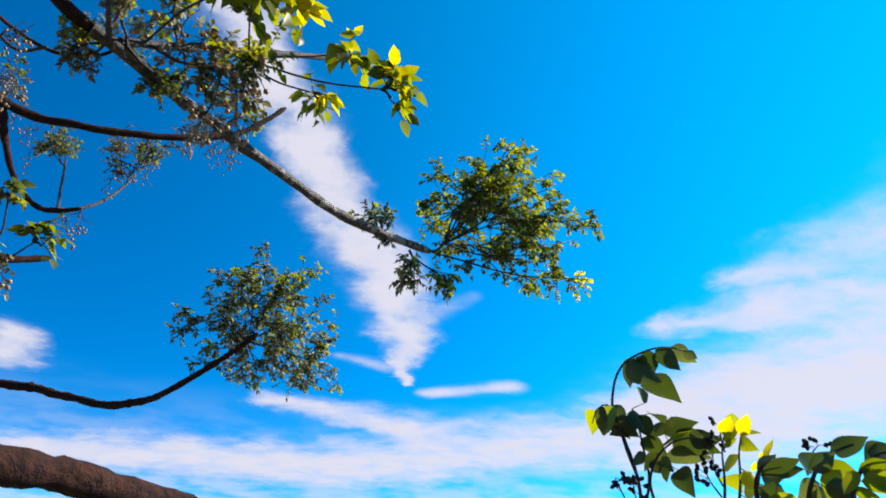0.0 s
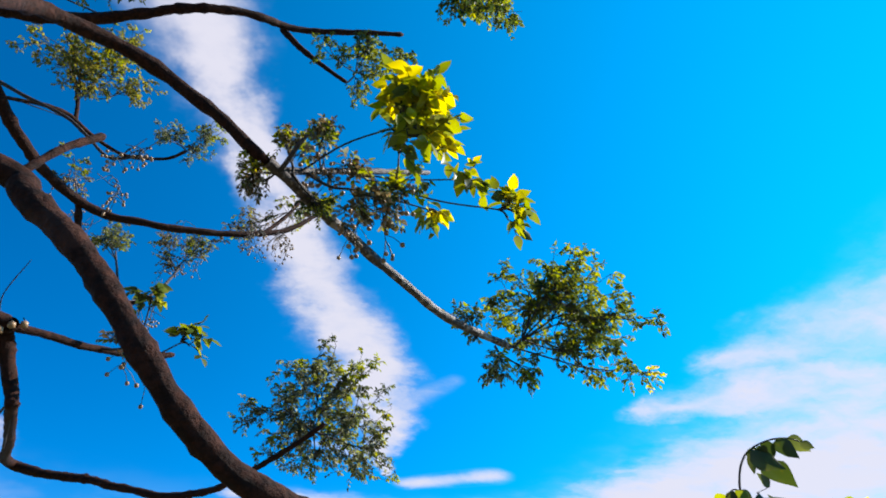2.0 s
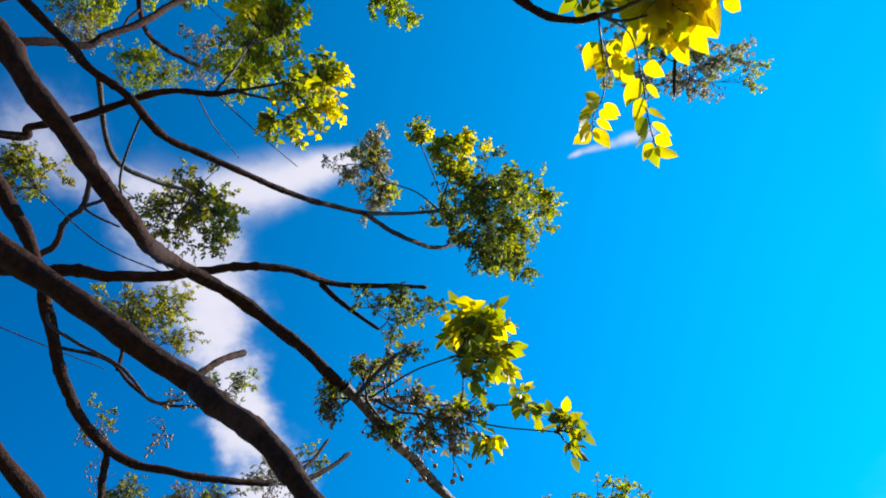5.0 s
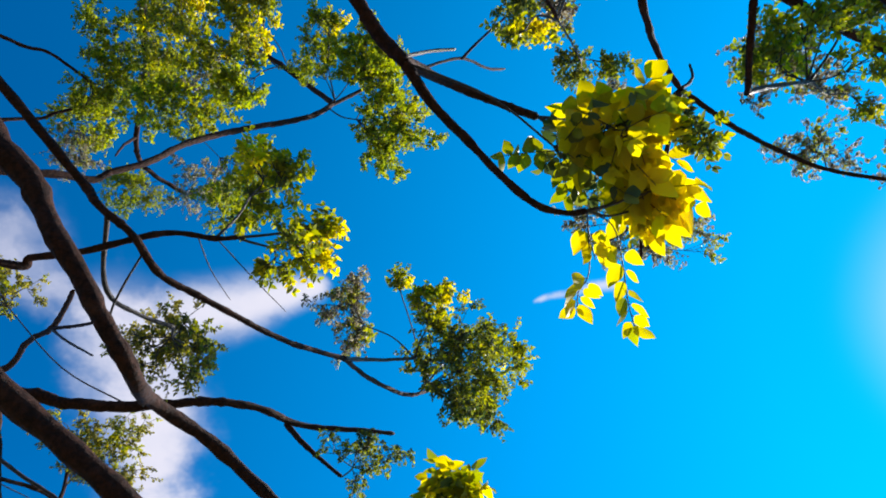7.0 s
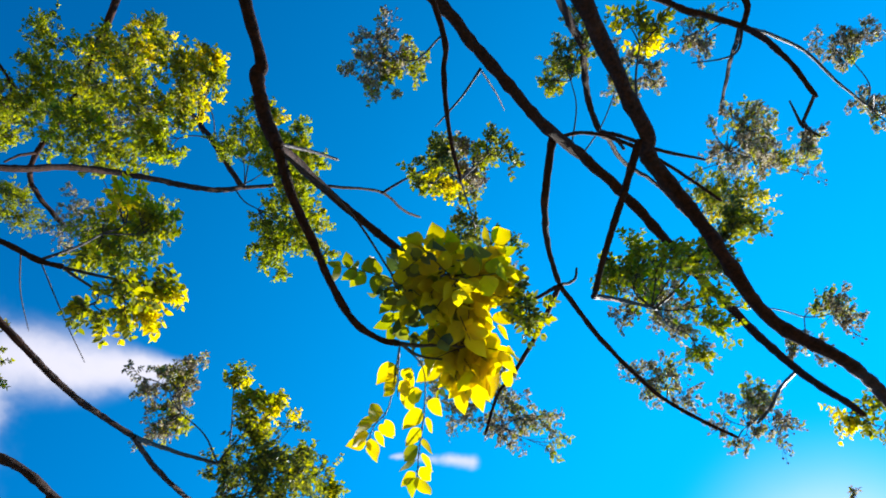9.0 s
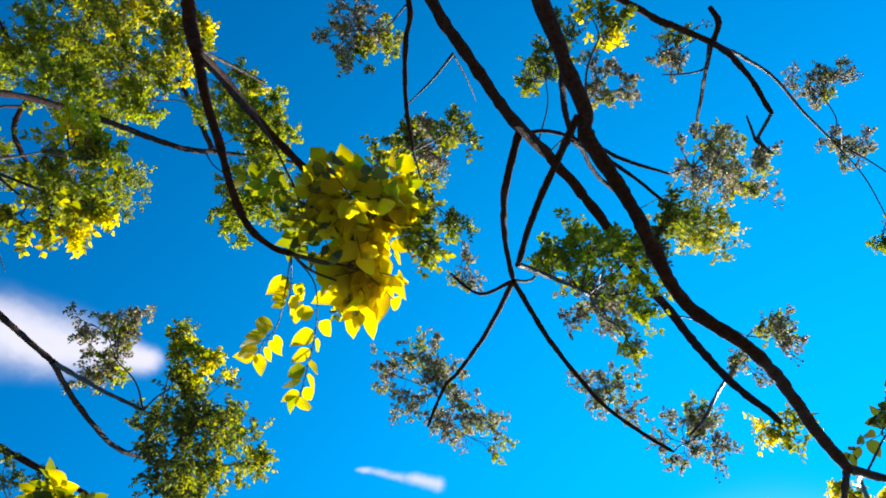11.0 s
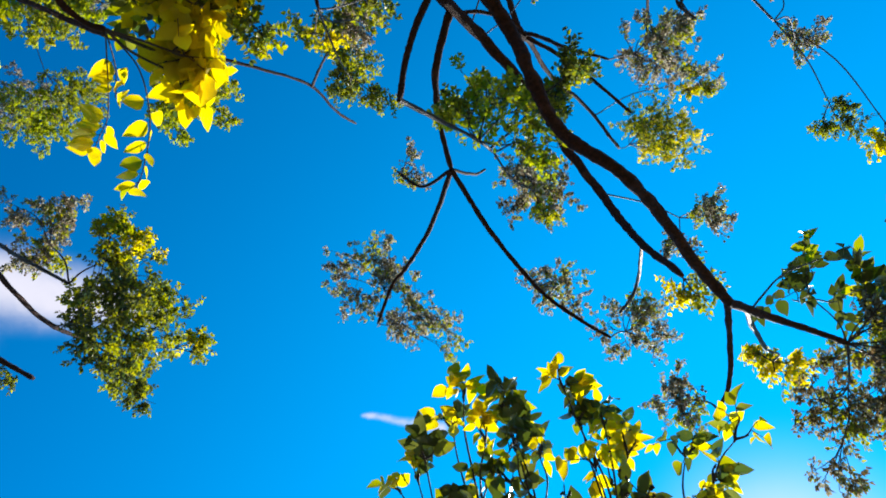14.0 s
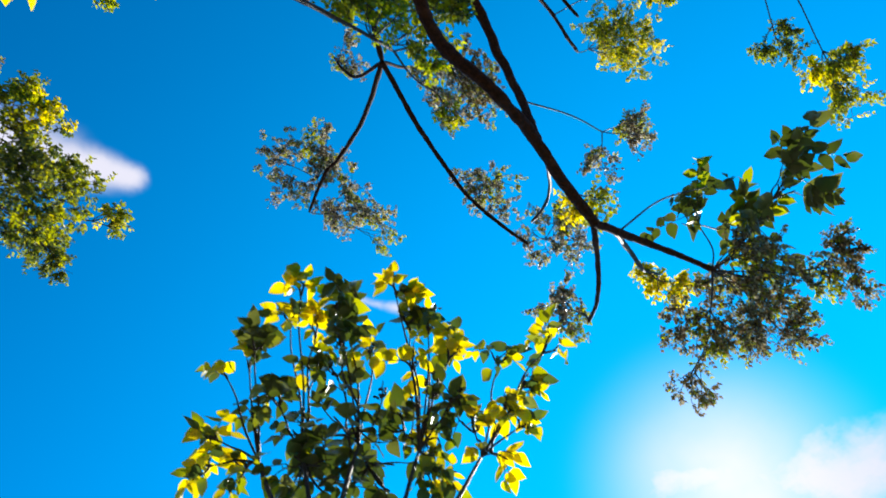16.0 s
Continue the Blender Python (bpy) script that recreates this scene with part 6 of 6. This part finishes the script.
sprig(sprig_plant, [(0.917, 1.575, 2.061, 0.0026), (0.925, 1.566, 2.113, 0.0021), (0.927, 1.559, 2.155, 0.0015), (0.933, 1.551, 2.185, 0.0010)],
      [((0.928, 1.542, 2.178), (0.938, 1.527, 2.209)), ((0.931, 1.550, 2.176), (0.956, 1.550, 2.192)), ((0.931, 1.559, 2.168), (0.957, 1.580, 2.169)), ((0.935, 1.560, 2.191), (0.939, 1.601, 2.223)), ((0.929, 1.555, 2.128), (0.949, 1.556, 2.094)), ((0.930, 1.568, 2.088), (0.955, 1.576, 2.119))], leaf_turning, 6)
sprig(sprig_plant, [(0.931, 1.549, 2.060, 0.0026), (0.943, 1.539, 2.110, 0.0021), (0.952, 1.530, 2.143, 0.0015), (0.960, 1.524, 2.163, 0.0010)],
      [((0.950, 1.521, 2.137), (0.960, 1.505, 2.168)), ((0.956, 1.524, 2.150), (0.953, 1.540, 2.136)), ((0.953, 1.535, 2.135), (0.946, 1.569, 2.131))], leaf_yellow, 7)
sprig(sprig_plant, [(0.928, 1.509, 2.043, 0.0040), (0.925, 1.505, 2.089, 0.0034), (0.931, 1.499, 2.117, 0.0027), (0.949, 1.490, 2.132, 0.0021), (0.970, 1.481, 2.136, 0.0014)],
      [((0.932, 1.488, 2.111), (0.976, 1.461, 2.134)), ((0.930, 1.499, 2.096), (0.968, 1.500, 2.065)), ((0.932, 1.503, 2.117), (0.964, 1.517, 2.145)), ((0.929, 1.516, 2.082), (0.962, 1.556, 2.047)), ((0.937, 1.494, 2.081), (0.988, 1.481, 2.048)), ((0.948, 1.491, 2.128), (0.987, 1.499, 2.119)), ((0.940, 1.506, 2.098), (0.974, 1.529, 2.126))], leaf_sprig, 8)
sprig(sprig_plant, [(0.973, 1.449, 2.034, 0.0040), (0.973, 1.445, 2.077, 0.0034), (0.986, 1.434, 2.114, 0.0027), (1.004, 1.422, 2.135, 0.0021), (1.030, 1.408, 2.145, 0.0014)],
      [((0.974, 1.427, 2.116), (1.004, 1.405, 2.129)), ((1.003, 1.418, 2.138), (1.047, 1.407, 2.151)), ((0.983, 1.441, 2.103), (0.976, 1.480, 2.058)), ((0.991, 1.447, 2.093), (1.008, 1.494, 2.042)), ((0.993, 1.423, 2.112), (1.017, 1.423, 2.055)), ((0.984, 1.434, 2.121), (1.040, 1.431, 2.112)), ((0.976, 1.446, 2.115), (1.003, 1.471, 2.139)), ((0.988, 1.425, 2.090), (1.020, 1.406, 2.075))], leaf_broad, 9)
sprig(sprig_plant, [(1.008, 1.400, 2.033, 0.0040), (1.008, 1.396, 2.074, 0.0034), (1.021, 1.385, 2.108, 0.0027), (1.037, 1.373, 2.125, 0.0021), (1.059, 1.361, 2.131, 0.0014)],
      [((1.014, 1.377, 2.107), (1.045, 1.353, 2.115)), ((1.011, 1.389, 2.087), (1.042, 1.390, 2.054)), ((1.010, 1.399, 2.074), (1.005, 1.437, 2.038)), ((1.030, 1.391, 2.117), (1.074, 1.414, 2.148)), ((1.016, 1.381, 2.093), (1.063, 1.361, 2.086)), ((1.013, 1.395, 2.067), (1.067, 1.392, 2.042)), ((1.035, 1.384, 2.123), (1.091, 1.394, 2.130)), ((1.013, 1.377, 2.103), (0.991, 1.386, 2.079)), ((1.039, 1.372, 2.107), (1.055, 1.382, 2.067)), ((1.039, 1.377, 2.122), (1.047, 1.410, 2.091))], leaf_broad, 10)
bud_stalk(sprig_plant, [(0.774, 1.633, 2.044, 0.0016), (0.754, 1.633, 2.087, 0.0012), (0.740, 1.632, 2.118, 0.0008)], 5)
bud_stalk(sprig_plant, [(0.784, 1.630, 2.061, 0.0016), (0.771, 1.629, 2.092, 0.0012), (0.770, 1.626, 2.125, 0.0008)], 6)
bud_stalk(sprig_plant, [(0.903, 1.597, 2.090, 0.0016), (0.889, 1.599, 2.113, 0.0012), (0.878, 1.598, 2.141, 0.0008)], 7)
bud_stalk(sprig_plant, [(0.906, 1.594, 2.107, 0.0016), (0.896, 1.594, 2.132, 0.0012), (0.895, 1.589, 2.161, 0.0008)], 8)
bud_stalk(sprig_plant, [(0.913, 1.584, 2.159, 0.0016), (0.909, 1.581, 2.181, 0.0012), (0.909, 1.579, 2.194, 0.0008)], 9)
bud_stalk(sprig_plant, [(1.027, 1.546, 2.131, 0.0016), (1.027, 1.543, 2.149, 0.0012), (1.040, 1.534, 2.166, 0.0008)], 10)
